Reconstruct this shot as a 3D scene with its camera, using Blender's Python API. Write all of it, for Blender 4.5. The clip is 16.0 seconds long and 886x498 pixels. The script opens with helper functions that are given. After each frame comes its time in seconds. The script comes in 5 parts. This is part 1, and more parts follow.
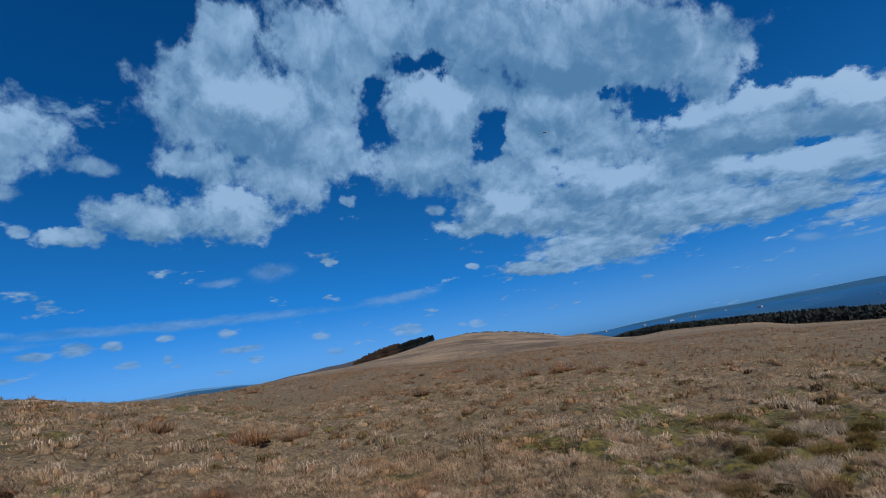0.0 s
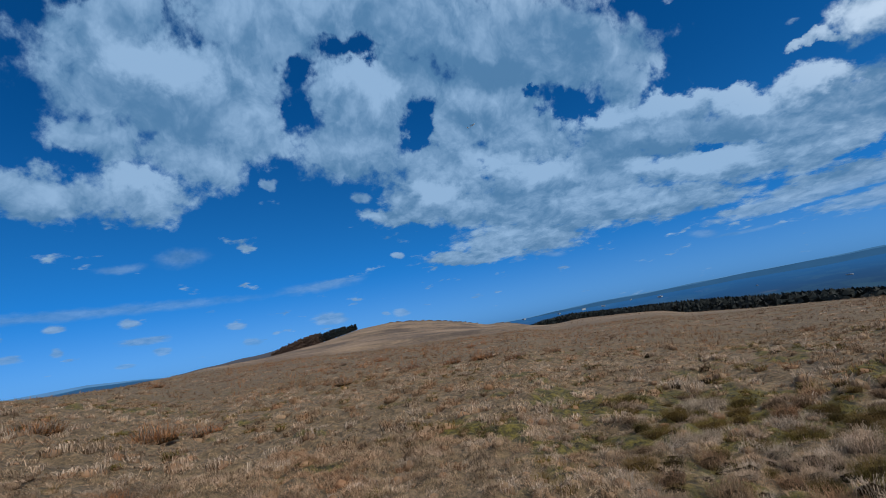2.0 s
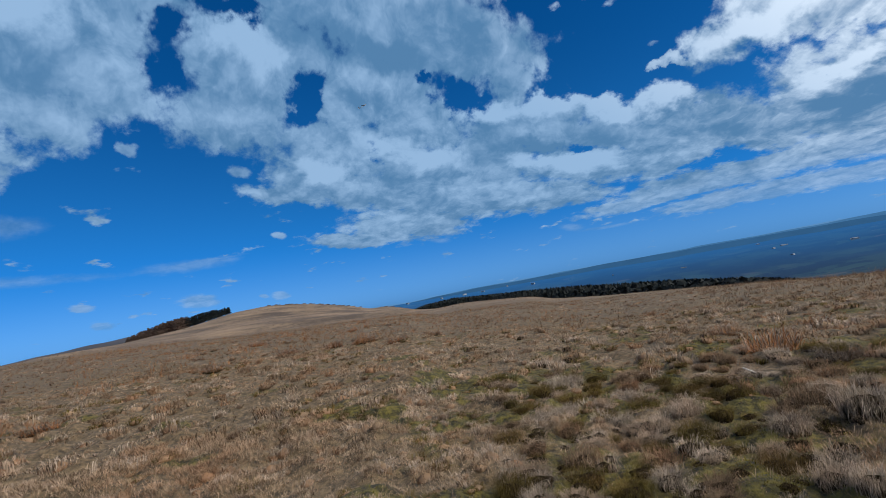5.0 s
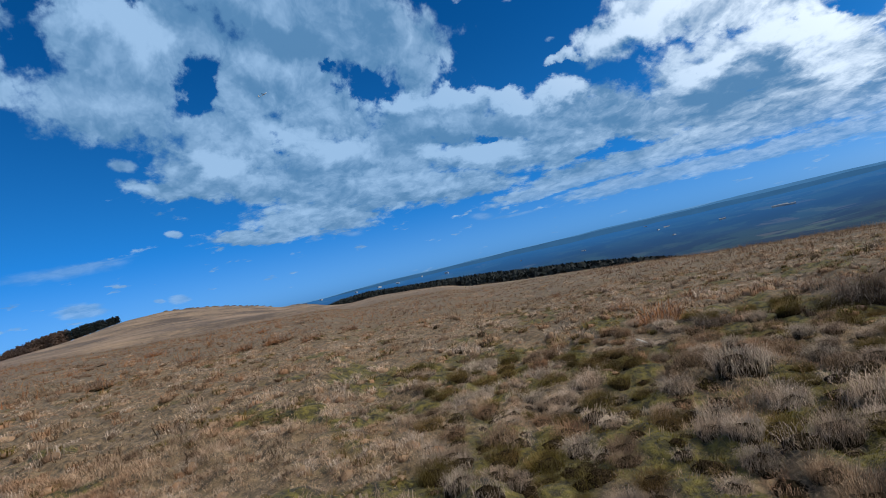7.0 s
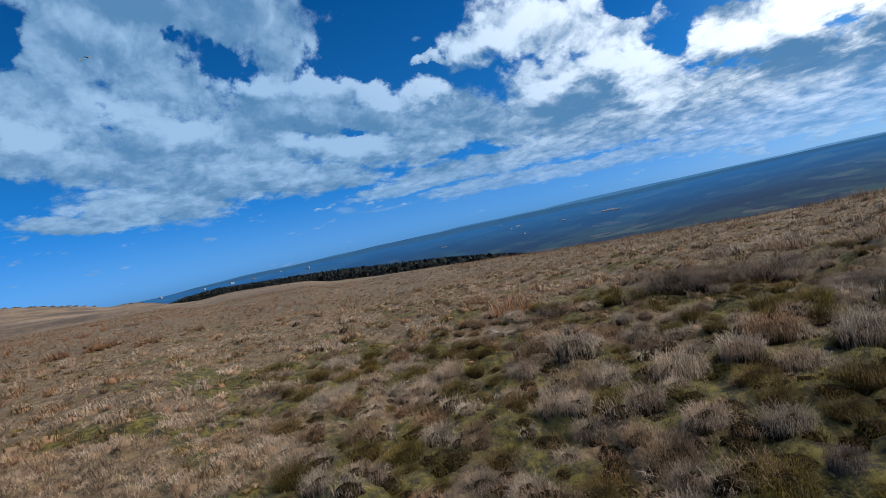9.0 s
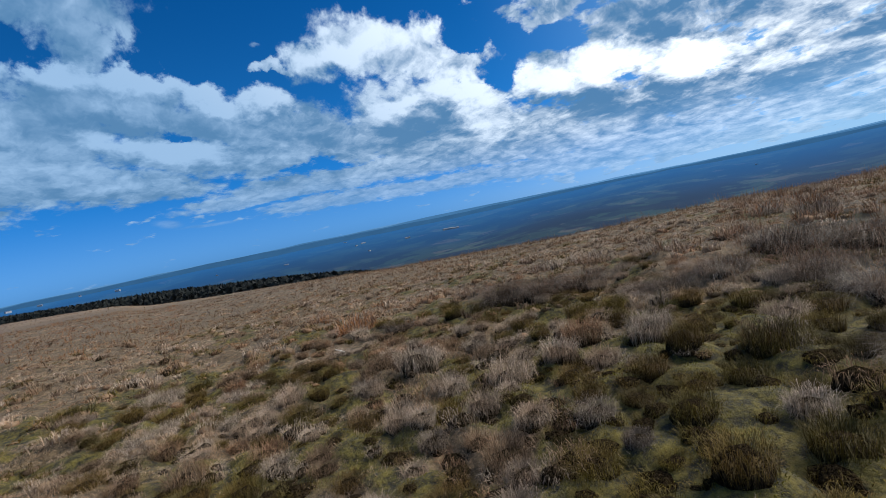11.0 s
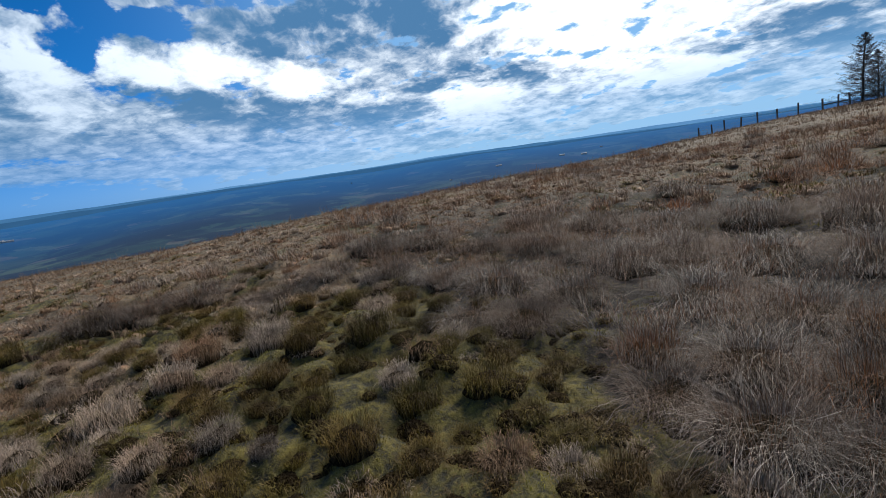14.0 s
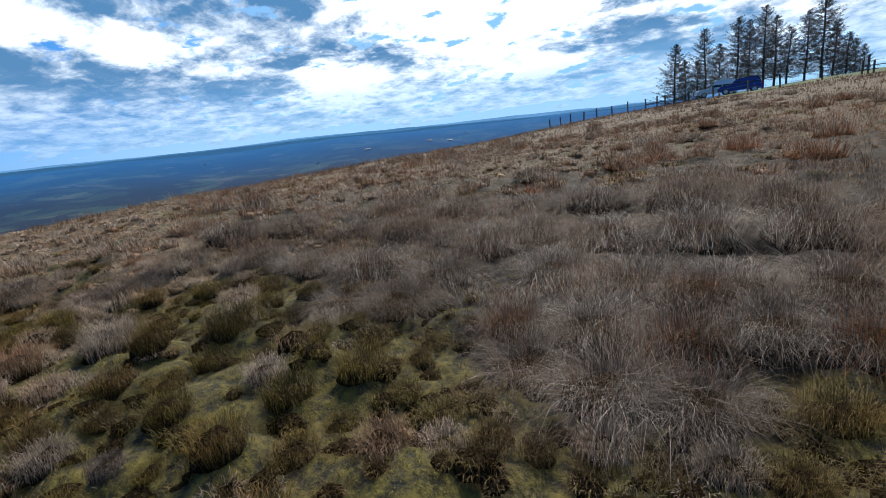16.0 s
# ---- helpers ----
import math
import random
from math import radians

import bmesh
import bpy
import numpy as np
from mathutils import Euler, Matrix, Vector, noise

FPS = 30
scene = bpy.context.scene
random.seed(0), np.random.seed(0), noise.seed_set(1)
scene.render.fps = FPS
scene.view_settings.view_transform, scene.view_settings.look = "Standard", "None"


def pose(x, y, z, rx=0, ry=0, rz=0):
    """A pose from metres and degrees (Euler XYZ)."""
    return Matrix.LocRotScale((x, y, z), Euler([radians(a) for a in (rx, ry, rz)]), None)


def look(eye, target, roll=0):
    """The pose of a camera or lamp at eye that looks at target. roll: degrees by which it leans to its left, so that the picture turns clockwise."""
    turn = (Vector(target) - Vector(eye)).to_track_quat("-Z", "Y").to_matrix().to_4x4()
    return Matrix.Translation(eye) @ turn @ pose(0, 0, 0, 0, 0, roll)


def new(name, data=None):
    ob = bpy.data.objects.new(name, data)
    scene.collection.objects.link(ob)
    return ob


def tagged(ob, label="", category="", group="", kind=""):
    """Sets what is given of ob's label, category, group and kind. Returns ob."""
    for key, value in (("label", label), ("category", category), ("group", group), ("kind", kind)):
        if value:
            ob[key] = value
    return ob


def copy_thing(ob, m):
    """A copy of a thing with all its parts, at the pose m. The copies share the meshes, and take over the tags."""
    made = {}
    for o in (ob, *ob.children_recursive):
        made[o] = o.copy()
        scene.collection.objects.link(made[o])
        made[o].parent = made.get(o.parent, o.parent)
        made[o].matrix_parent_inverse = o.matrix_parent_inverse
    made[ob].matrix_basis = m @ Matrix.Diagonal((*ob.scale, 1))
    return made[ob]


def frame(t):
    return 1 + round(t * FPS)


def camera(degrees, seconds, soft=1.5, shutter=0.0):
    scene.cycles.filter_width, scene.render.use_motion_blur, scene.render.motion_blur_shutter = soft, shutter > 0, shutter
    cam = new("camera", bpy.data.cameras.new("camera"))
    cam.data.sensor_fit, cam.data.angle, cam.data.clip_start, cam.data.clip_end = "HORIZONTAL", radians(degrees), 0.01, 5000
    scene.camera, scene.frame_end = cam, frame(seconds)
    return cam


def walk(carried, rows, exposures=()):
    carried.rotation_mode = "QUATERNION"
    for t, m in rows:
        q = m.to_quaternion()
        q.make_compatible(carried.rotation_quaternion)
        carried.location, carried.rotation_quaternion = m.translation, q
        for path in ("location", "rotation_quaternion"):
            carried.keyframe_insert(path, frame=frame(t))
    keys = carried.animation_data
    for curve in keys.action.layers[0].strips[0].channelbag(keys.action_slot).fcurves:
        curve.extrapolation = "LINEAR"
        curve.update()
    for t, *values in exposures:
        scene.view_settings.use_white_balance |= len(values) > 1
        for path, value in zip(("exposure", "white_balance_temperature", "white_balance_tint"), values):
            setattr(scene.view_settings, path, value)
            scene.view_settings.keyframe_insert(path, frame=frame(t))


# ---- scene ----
# camera worn on the head of someone who stands on a moor and turns to the right
EYE = 1.7
cam = camera(86.0, 16.0, soft=0.9)
TURNS = [
    (0.0, 102.88, 9.83, 14.97), (0.5, 102.95, 9.04, 12.84), (1.0, 101.78, 9.97, 11.24), (1.5, 100.90, 10.30, 7.80),
    (2.0, 99.97, 10.45, 5.79), (2.5, 98.91, 9.80, 3.07), (3.0, 97.13, 8.92, -0.49), (3.5, 96.90, 8.90, -2.58),
    (4.0, 96.64, 9.15, -4.36), (6.5, 93.28, 12.27, -15.41), (7.0, 92.45, 13.11, -18.67), (7.5, 91.01, 13.54, -23.34),
    (8.0, 89.51, 13.45, -27.61), (10.5, 87.24, 11.34, -48.79), (11.0, 86.27, 11.69, -54.25), (11.5, 85.31, 12.11, -59.82),
    (12.0, 82.98, 11.69, -68.34), (12.5, 81.20, 10.08, -77.85), (13.0, 81.50, 9.37, -86.44), (13.5, 80.59, 9.06, -93.52),
    (14.0, 79.39, 8.33, -98.84), (14.5, 78.69, 8.40, -102.59), (15.0, 77.24, 7.93, -106.79), (15.5, 76.51, 7.09, -110.59),
    (16.0, 75.55, 6.35, -114.36)]
walk(cam, [(t, pose(0, 0, EYE, rx, ry, rz)) for t, rx, ry, rz in TURNS], [(0.0, -0.25), (4.0, -0.20), (8.0, 0.0), (12.5, -0.02), (14.0, -0.06), (16.0, 0.24)])


# ---- world, sun ----
SUN_AZ, SUN_EL = 128.0, 44.0


class Nodes:
    """Short ways to add nodes to a tree."""

    def __init__(self, tree):
        self.tree = tree
        tree.nodes.clear()

    def add(self, kind, **values):
        n = self.tree.nodes.new(kind)
        for k, v in values.items():
            setattr(n, k, v)
        return n

    def put(self, socket, value):
        if isinstance(value, bpy.types.NodeSocket):
            self.tree.links.new(value, socket)
        elif value is not None:
            socket.default_value = value

    def math(self, op, a, b=None, c=None, clamp=False):
        n = self.add("ShaderNodeMath", operation=op, use_clamp=clamp)
        for s, v in zip(n.inputs, (a, b, c)):
            self.put(s, v)
        return n.outputs[0]

    def vec(self, op, a, b=None, scale=None):
        n = self.add("ShaderNodeVectorMath", operation=op)
        self.put(n.inputs[0], a)
        self.put(n.inputs[1], b)
        if scale is not None:
            self.put(n.inputs["Scale"], scale)
        return n.outputs["Value" if op in ("LENGTH", "DISTANCE", "DOT_PRODUCT") else "Vector"]

    def ramp(self, x, a, b, lo=0.0, hi=1.0):
        n = self.add("ShaderNodeMapRange", interpolation_type="SMOOTHSTEP")
        for s, v in zip(n.inputs, (x, a, b, lo, hi)):
            self.put(s, v)
        return n.outputs[0]

    def noise(self, vector, scale, detail=5.0, rough=0.55, colour=False, distortion=0.0):
        n = self.add("ShaderNodeTexNoise")
        self.put(n.inputs["Vector"], vector)
        for k, v in (("Scale", scale), ("Detail", detail), ("Roughness", rough), ("Distortion", distortion)):
            n.inputs[k].default_value = v
        return n.outputs["Color" if colour else "Fac"]

    def mix(self, fac, a, b, blend="MIX"):
        n = self.add("ShaderNodeMix", data_type="RGBA", blend_type=blend)
        self.put(n.inputs[0], fac)
        for s, v in ((n.inputs[6], a), (n.inputs[7], b)):
            self.put(s, (*v, 1.0) if isinstance(v, tuple) and len(v) == 3 else v)
        return n.outputs[2]

    def xyz(self, x, y, z):
        n = self.add("ShaderNodeCombineXYZ")
        for s, v in zip(n.inputs, (x, y, z)):
            self.put(s, v)
        return n.outputs[0]


# clouds as soft ellipses on the sky: azimuth, elevation, half width, half height, lean (degrees)
WEST_CUMULUS = [
    (-33.8, 30.0, 8.5, 5.4, -8), (-38.3, 35.0, 4.2, 2.4, 21), (-36.2, 38.0, 3.0, 2.5, 22), (-25.9, 31.8, 4.2, 3.6, -16), (-39.7, 24.7, 3.9, 1.8, -4),
    (-30.7, 23.2, 4.6, 2.7, -17), (-36.5, 19.4, 4.0, 2.8, -6), (-44.9, 19.0, 4.5, 2.0, -3), (-52.0, 17.1, 2.5, 0.9, -1), (-25.0, 26.3, 3.8, 3.3, -15),
    (-23.3, 37.1, 6.5, 4.0, -11), (-60.2, 25.9, 5.7, 3.1, 1),
]
HIGH_CUMULUS = [
    (-13.4, 37.8, 7.6, 3.4, -13), (-2.5, 35.9, 8.8, 3.7, -16), (-10.3, 28.5, 6.0, 4.6, -14), (-13.4, 23.1, 5.3, 3.1, -11), (-5.7, 30.2, 4.2, 3.7, -15),
    (7.2, 31.8, 11.3, 4.9, -18), (16.6, 28.0, 9.1, 3.8, -24), (21.2, 23.5, 3.1, 2.4, -13), (5.0, 26.0, 6.6, 3.0, -16), (0.7, 23.2, 3.3, 3.6, -16),
    (8.9, 21.2, 4.9, 3.3, -15),
]
SMALL_CUMULUS = [
    (-50.5, 24.0, 1.9, 0.9, -1), (-58.3, 21.2, 2.3, 1.0, 1), (-23.2, 20.1, 0.8, 0.6, -8), (-12.9, 17.5, 1.1, 0.6, -10), (-9.5, 10.0, 0.8, 0.4, -11),
    (-55.8, 17.6, 0.8, 0.5, 1), (-63.0, 24.6, 2.7, 2.2, -5),
]
MIDDLE_CUMULUS = [
    (0.2, 19.0, 7.3, 3.3, -14), (-4.3, 16.8, 5.1, 2.5, -13), (-7.4, 14.5, 4.5, 1.2, -12), (2.0, 13.6, 6.7, 2.3, -14), (8.5, 15.8, 7.4, 3.0, -15),
    (14.9, 14.7, 7.6, 2.7, -7), (12.5, 11.4, 9.4, 2.5, -8), (5.4, 9.1, 6.8, 1.8, -6), (-0.5, 8.2, 5.8, 0.7, -5), (10.3, 14.6, 7.3, 2.3, -13),
    (21.3, 9.3, 7.8, 1.3, -5), (36.7, 10.6, 5.4, 2.2, -4), (26.9, 12.0, 6.6, 2.1, -9), (16.3, 15.7, 5.4, 2.1, -13),
]
BRIGHT_CUMULUS = [
    (18.9, 19.4, 4.8, 2.0, -1), (25.6, 18.9, 4.2, 1.8, -14), (31.8, 16.5, 3.7, 1.7, -14), (36.9, 15.9, 2.7, 1.7, -14), (22.8, 16.4, 9.0, 1.9, -14),
    (33.1, 14.0, 6.6, 1.7, -14), (40.1, 12.9, 5.1, 2.4, -4), (43.6, 11.8, 3.0, 2.4, -11),
]
EAST_CUMULUS = [
    (55.9, 12.6, 8.4, 3.5, -6), (61.1, 12.2, 4.1, 2.7, -10), (51.1, 12.1, 4.6, 2.5, -1), (61.8, 9.6, 3.8, 2.4, -10), (47.5, 10.8, 4.3, 2.4, 5),
    (54.7, 8.8, 8.1, 1.9, -6),
]
UPPER_CUMULUS = [
    (45.8, 19.8, 5.8, 2.1, 1), (51.9, 20.2, 7.2, 2.6, -15), (58.2, 17.3, 5.5, 2.2, -14), (38.8, 19.6, 1.4, 0.6, -14), (68.8, 12.8, 3.8, 1.9, -11),
    (74.0, 11.0, 4.8, 1.7, -21), (82.0, 10.4, 3.5, 2.5, 0), (76.8, 13.3, 4.6, 1.5, -12), (77.4, 8.2, 6.4, 2.3, -11), (67.1, 8.4, 5.9, 1.9, -8),
]
LOW_BANK = [
    (50.9, 6.9, 12.5, 1.2, -3), (41.4, 6.9, 10.4, 1.1, -2), (33.1, 6.4, 6.6, 0.7, 1), (60.5, 6.5, 11.0, 1.4, -3), (70.3, 5.9, 10.1, 1.7, -3),
    (78.0, 4.0, 7.7, 1.8, -3), (43.9, 4.6, 9.2, 0.8, -1), (59.7, 4.0, 13.0, 0.8, -1), (72.9, 3.3, 10.3, 1.1, -1), (64.7, 8.4, 11.6, 1.0, -2),
    (89.4, 6.9, 15.6, 1.1, -2), (107.7, 6.6, 13.5, 1.1, -1), (123.3, 6.6, 12.9, 1.1, 0),
]
DARK_BASES = [
    (91.0, 16.2, 15.9, 3.8, -5), (78.2, 8.0, 4.6, 1.7, -6), (92.2, 6.3, 6.6, 1.2, -1), (98.1, 8.8, 4.5, 1.0, -3), (107.3, 9.2, 4.5, 1.0, -8),
    (108.8, 10.8, 3.0, 0.7, 13), (134.7, 6.3, 8.9, 1.6, -7), (121.2, 11.2, 4.2, 1.0, -6), (58.3, 11.6, 5.3, 1.7, -12), (137.3, 7.3, 9.2, 1.2, -5),
    (158.6, 8.4, 6.1, 1.5, 2), (130.1, 3.5, 3.6, 0.6, -3), (54.5, 10.4, 6.9, 1.8, -6), (74.1, 8.6, 4.6, 1.4, -12), (40.7, 13.8, 3.6, 1.8, -14),
    (26.3, 14.7, 6.6, 1.0, -10), (17.2, 29.1, 6.7, 2.4, -19), (2.7, 29.7, 5.4, 1.8, -15), (-33.1, 27.6, 4.3, 2.4, -7), (21.3, 15.4, 7.1, 1.3, -5),
]
LIT_TOPS = [
    (19.7, 20.2, 3.6, 1.1, 1), (26.1, 19.7, 3.3, 1.1, -14), (32.0, 17.4, 2.7, 1.0, -14), (37.3, 16.6, 2.1, 1.1, -14), (60.4, 13.3, 4.5, 1.7, -31),
    (61.3, 10.9, 2.7, 1.9, -39), (68.8, 12.8, 2.9, 1.4, -11), (51.6, 13.6, 3.1, 0.8, 10), (82.3, 10.9, 3.4, 1.7, -9), (45.9, 20.1, 3.7, 1.3, 4),
    (27.1, 12.6, 3.6, 1.1, -8), (22.2, 13.7, 2.4, 0.8, -13), (103.1, 5.8, 3.6, 2.0, -8), (117.5, 11.3, 10.2, 3.4, -9), (125.7, 5.5, 4.3, 1.3, 0),
    (111.7, 13.6, 6.5, 2.5, -7), (76.2, 12.6, 3.7, 1.4, -12), (-33.8, 32.4, 4.3, 1.8, -6), (-9.8, 30.9, 3.0, 1.8, -12), (-60.5, 27.3, 3.7, 1.2, 3),
    (8.9, 17.2, 3.7, 1.3, -15), (-36.1, 21.2, 2.5, 1.3, -5), (-3.5, 17.3, 3.0, 1.1, -13),
]
GAPS = [
    (-18.7, 32.6, 1.4, 1.1, -12), (-11.2, 34.0, 2.8, 1.2, -3), (-18.7, 27.9, 1.2, 1.2, 23), (-3.9, 24.5, 1.1, 2.9, -13), (3.8, 18.4, 1.2, 0.8, -13),
    (14.3, 23.6, 1.3, 1.6, -29), (10.9, 26.1, 0.5, 0.4, -14), (-5.0, 24.1, 1.1, 1.9, 1), (9.6, 25.6, 1.2, 0.5, -13), (14.2, 22.0, 2.8, 2.0, -36),
    (3.0, 18.3, 1.8, 1.3, -16), (29.3, 22.2, 6.5, 2.1, -14), (27.4, 14.0, 1.7, 0.4, -14), (40.0, 8.9, 3.6, 0.6, 0), (64.3, 14.8, 2.9, 1.2, -12),
    (76.0, 10.5, 2.4, 0.5, -11), (61.4, 18.9, 2.6, 0.7, -11),
]
FAR_CUMULUS = [
    (-60.8, 6.2, 2.7, 0.6, -2), (-48.7, 6.5, 0.8, 0.5, 0), (-47.5, 4.5, 1.0, 0.4, -2), (-44.0, 4.6, 0.5, 0.4, -1), (-51.5, 6.6, 1.4, 0.6, -1),
    (-54.8, 6.3, 1.4, 0.4, -1), (-35.7, 3.3, 0.8, 0.4, -5), (-28.6, 4.8, 1.0, 0.4, -7), (-38.9, 2.4, 0.9, 0.2, -5), (-18.5, 3.9, 2.0, 0.7, -9),
    (-10.2, 3.2, 1.0, 0.4, -11), (-12.1, 3.4, 0.5, 0.2, -10), (-37.0, 4.6, 2.2, 0.4, -1), (-38.4, 6.5, 0.9, 0.5, -4), (-44.3, 6.9, 0.9, 0.4, -3),
    (-27.1, 2.8, 1.0, 0.4, -7), (-57.0, 4.5, 1.3, 0.3, -1),
]
STREAKS = [
    (-43.6, 8.0, 18.5, 0.5, -1), (-59.4, 7.1, 5.3, 0.4, 3), (-19.2, 7.8, 4.5, 0.6, 1), (-33.2, 12.9, 2.3, 1.0, 6), (-38.7, 12.0, 2.1, 0.5, 0),
    (-17.6, 8.2, 3.6, 0.2, 2), (24.7, 5.1, 1.4, 0.4, -13), (28.3, 4.4, 3.0, 0.2, -1), (-17.1, 8.1, 2.7, 0.3, -3), (4.6, 6.9, 0.5, 0.3, -12),
    (8.7, 6.7, 1.4, 0.4, -13),
]


def make_world():
    world = bpy.data.worlds.new("world")
    scene.world = world
    world.use_nodes = True
    N = Nodes(world.node_tree)
    sky = N.add("ShaderNodeTexSky", sky_type="NISHITA", sun_disc=False, sun_elevation=radians(SUN_EL), sun_rotation=radians(SUN_AZ),
                altitude=300.0, air_density=1.0, dust_density=0.6, ozone_density=3.0)
    way = N.add("ShaderNodeTexCoord").outputs["Generated"]
    sep = N.add("ShaderNodeSeparateXYZ")
    N.put(sep.inputs[0], way)
    x, y, z = sep.outputs
    up = N.math("MAXIMUM", z, 0.0)
    az = N.math("MULTIPLY", N.math("ARCTAN2", x, y), 57.2958)
    el = N.math("MULTIPLY", N.math("ARCSINE", z), 57.2958)
    # billows grow smaller and flatter towards the horizon
    near = N.math("ADD", 1.0, N.math("MULTIPLY", N.math("EXPONENT", N.math("MULTIPLY", up, -9.0)), 1.1))
    tall = N.math("MULTIPLY", N.math("LOGARITHM", N.math("ADD", 1.0, N.math("MULTIPLY", up, 8.0)), math.e), 0.42)
    air = N.xyz(N.math("MULTIPLY", x, near), N.math("MULTIPLY", y, near), tall)
    sx, sy = math.sin(radians(SUN_AZ)), math.cos(radians(SUN_AZ))
    swirl = N.vec("SCALE", N.vec("SUBTRACT", N.noise(air, 9.0, 4.0, 0.55, True), (0.5, 0.5, 0.5)), scale=0.10)

    def billow(push=None):
        """Heaped round puffs, large and small."""
        at = N.vec("ADD", air, swirl)
        if push:
            at = N.vec("ADD", at, push)
        v = N.add("ShaderNodeTexVoronoi", feature="SMOOTH_F1", normalize=True)
        N.put(v.inputs["Vector"], at)
        for key, value in (("Scale", 16.0), ("Detail", 3.0), ("Roughness", 0.55), ("Lacunarity", 2.3), ("Smoothness", 0.7)):
            v.inputs[key].default_value = value
        return v.outputs["Distance"]

    heap = billow()
    heap_lit = billow((0.016 * sx, 0.016 * sy, 0.030))
    fine = N.noise(air, 26.0, 7.0, 0.62)
    broad = N.noise(air, 5.5, 4.0, 0.5)
    wisp = N.noise(air, 12.0, 8.0, 0.6, True)
    amp = N.ramp(el, 1.0, 22.0, 1.2, 6.5)
    shift = N.vec("MULTIPLY", N.vec("SCALE", N.vec("SUBTRACT", wisp, (0.5, 0.5, 0.5)), scale=amp), (1.3, 0.9, 0.0))
    straight = N.xyz(az, el, 0.0)
    point = N.vec("ADD", straight, shift)
    above = N.vec("ADD", point, N.xyz(N.ramp(el, 0.0, 25.0, 0.2, 0.9), N.ramp(el, 0.0, 25.0, 0.4, 2.0), 0.0))

    def field(blobs, k, at):
        f = None
        for a, e, w, h, lean in blobs:
            m = N.add("ShaderNodeMapping", vector_type="TEXTURE")
            if f is not None:  # one ellipse after the other, which keeps the shader small
                step = N.add("ShaderNodeVectorMath", operation="MULTIPLY_ADD")
                N.put(step.inputs[0], f)
                step.inputs[1].default_value = (1e-9, 1e-9, 0)
                N.put(step.inputs[2], at)
                at = step.outputs[0]
            N.put(m.inputs["Vector"], at)
            m.inputs["Location"].default_value = (a, e, 0)
            m.inputs["Rotation"].default_value = (0, 0, radians(lean))
            m.inputs["Scale"].default_value = (w / math.cos(radians(e)), h, 1)
            d = N.vec("LENGTH", m.outputs[0])
            f = d if f is None else N.math("SMOOTH_MIN", f, d, k)
        return f

    def heaps(at):
        f = field(WEST_CUMULUS, 0.15, at)
        for blobs in (HIGH_CUMULUS, MIDDLE_CUMULUS, BRIGHT_CUMULUS, EAST_CUMULUS, UPPER_CUMULUS):
            f = N.math("MINIMUM", f, field(blobs, 0.15, at))
        return f

    ragged = N.math("ADD", N.math("MULTIPLY", N.math("SUBTRACT", heap, 0.35), 0.9), N.math("MULTIPLY", N.math("SUBTRACT", fine, 0.5), 1.25))
    gaps = N.ramp(field(GAPS, 0.1, point), 1.8, 0.3, 0.0, 0.60)
    inside, over = heaps(point), heaps(above)
    bank = field(LOW_BANK, 0.15, point)
    body = N.math("ADD", N.math("ADD", N.math("MINIMUM", inside, bank), gaps), N.math("MULTIPLY", ragged, N.math("ADD", 1.0, gaps)))
    calm = N.vec("ADD", straight, N.vec("SCALE", shift, scale=0.45))
    small = N.math("ADD", N.math("MINIMUM", field(SMALL_CUMULUS, 0.05, calm), field(FAR_CUMULUS, 0.05, calm)), N.math("MULTIPLY", ragged, 0.8))
    thin = N.math("ADD", field(STREAKS, 0.1, calm), N.math("MULTIPLY", ragged, 0.6))
    # broken cloud that fills the sunward half of the sky and the sky behind the camera
    sunward = N.math("MULTIPLY", N.ramp(az, 52.0, 88.0), N.ramp(el, 0.2, 2.0))
    behind = N.math("MULTIPLY", N.ramp(az, -62.0, -80.0), N.ramp(el, 3.0, 20.0))
    cover = N.math("MULTIPLY", N.math("MAXIMUM", sunward, behind), 0.27)
    tight = N.math("ADD", up, 0.22)
    rows = N.xyz(N.math("DIVIDE", x, tight), N.math("DIVIDE", y, tight), 0.0)
    layer = N.noise(rows, 4.4, 8.0, 0.56)
    broken = N.math("ADD", N.math("SUBTRACT", layer, N.math("MULTIPLY", N.math("SUBTRACT", heap, 0.35), 0.12)), cover)
    mask_a = N.ramp(body, 1.30, 0.80)
    mask_b = N.ramp(N.math("SUBTRACT", broken, N.math("MULTIPLY", gaps, 0.3)), 0.63, 0.71)
    mask_c = N.math("MULTIPLY", N.ramp(thin, 1.3, 0.2), 0.42)
    mask_d = N.math("MULTIPLY", N.ramp(small, 1.2, 0.55), 0.85)
    mask = N.math("MAXIMUM", N.math("MAXIMUM", mask_a, mask_b), N.math("MAXIMUM", mask_c, mask_d))
    # tops and sides towards the sun are bright, bases grey
    relief = N.math("SUBTRACT", heap, heap_lit)
    top = N.math("SUBTRACT", N.math("MINIMUM", over, 1.5), N.math("MINIMUM", inside, 1.4))
    lit_here = N.ramp(N.math("ADD", field(LIT_TOPS, 0.1, point), N.math("MULTIPLY", ragged, 0.9)), 1.8, 0.2)
    dark = N.ramp(N.math("ADD", field(DARK_BASES, 0.1, point), N.math("MULTIPLY", ragged, 0.9)), 1.6, 0.4)
    shade = N.math("ADD", N.math("SUBTRACT", 0.56, N.ramp(az, 90.0, 122.0, 0.0, 0.16)), N.math("MULTIPLY", N.math("SUBTRACT", broad, 0.5), 1.2))
    shade = N.math("ADD", shade, N.math("MULTIPLY", relief, 2.3))
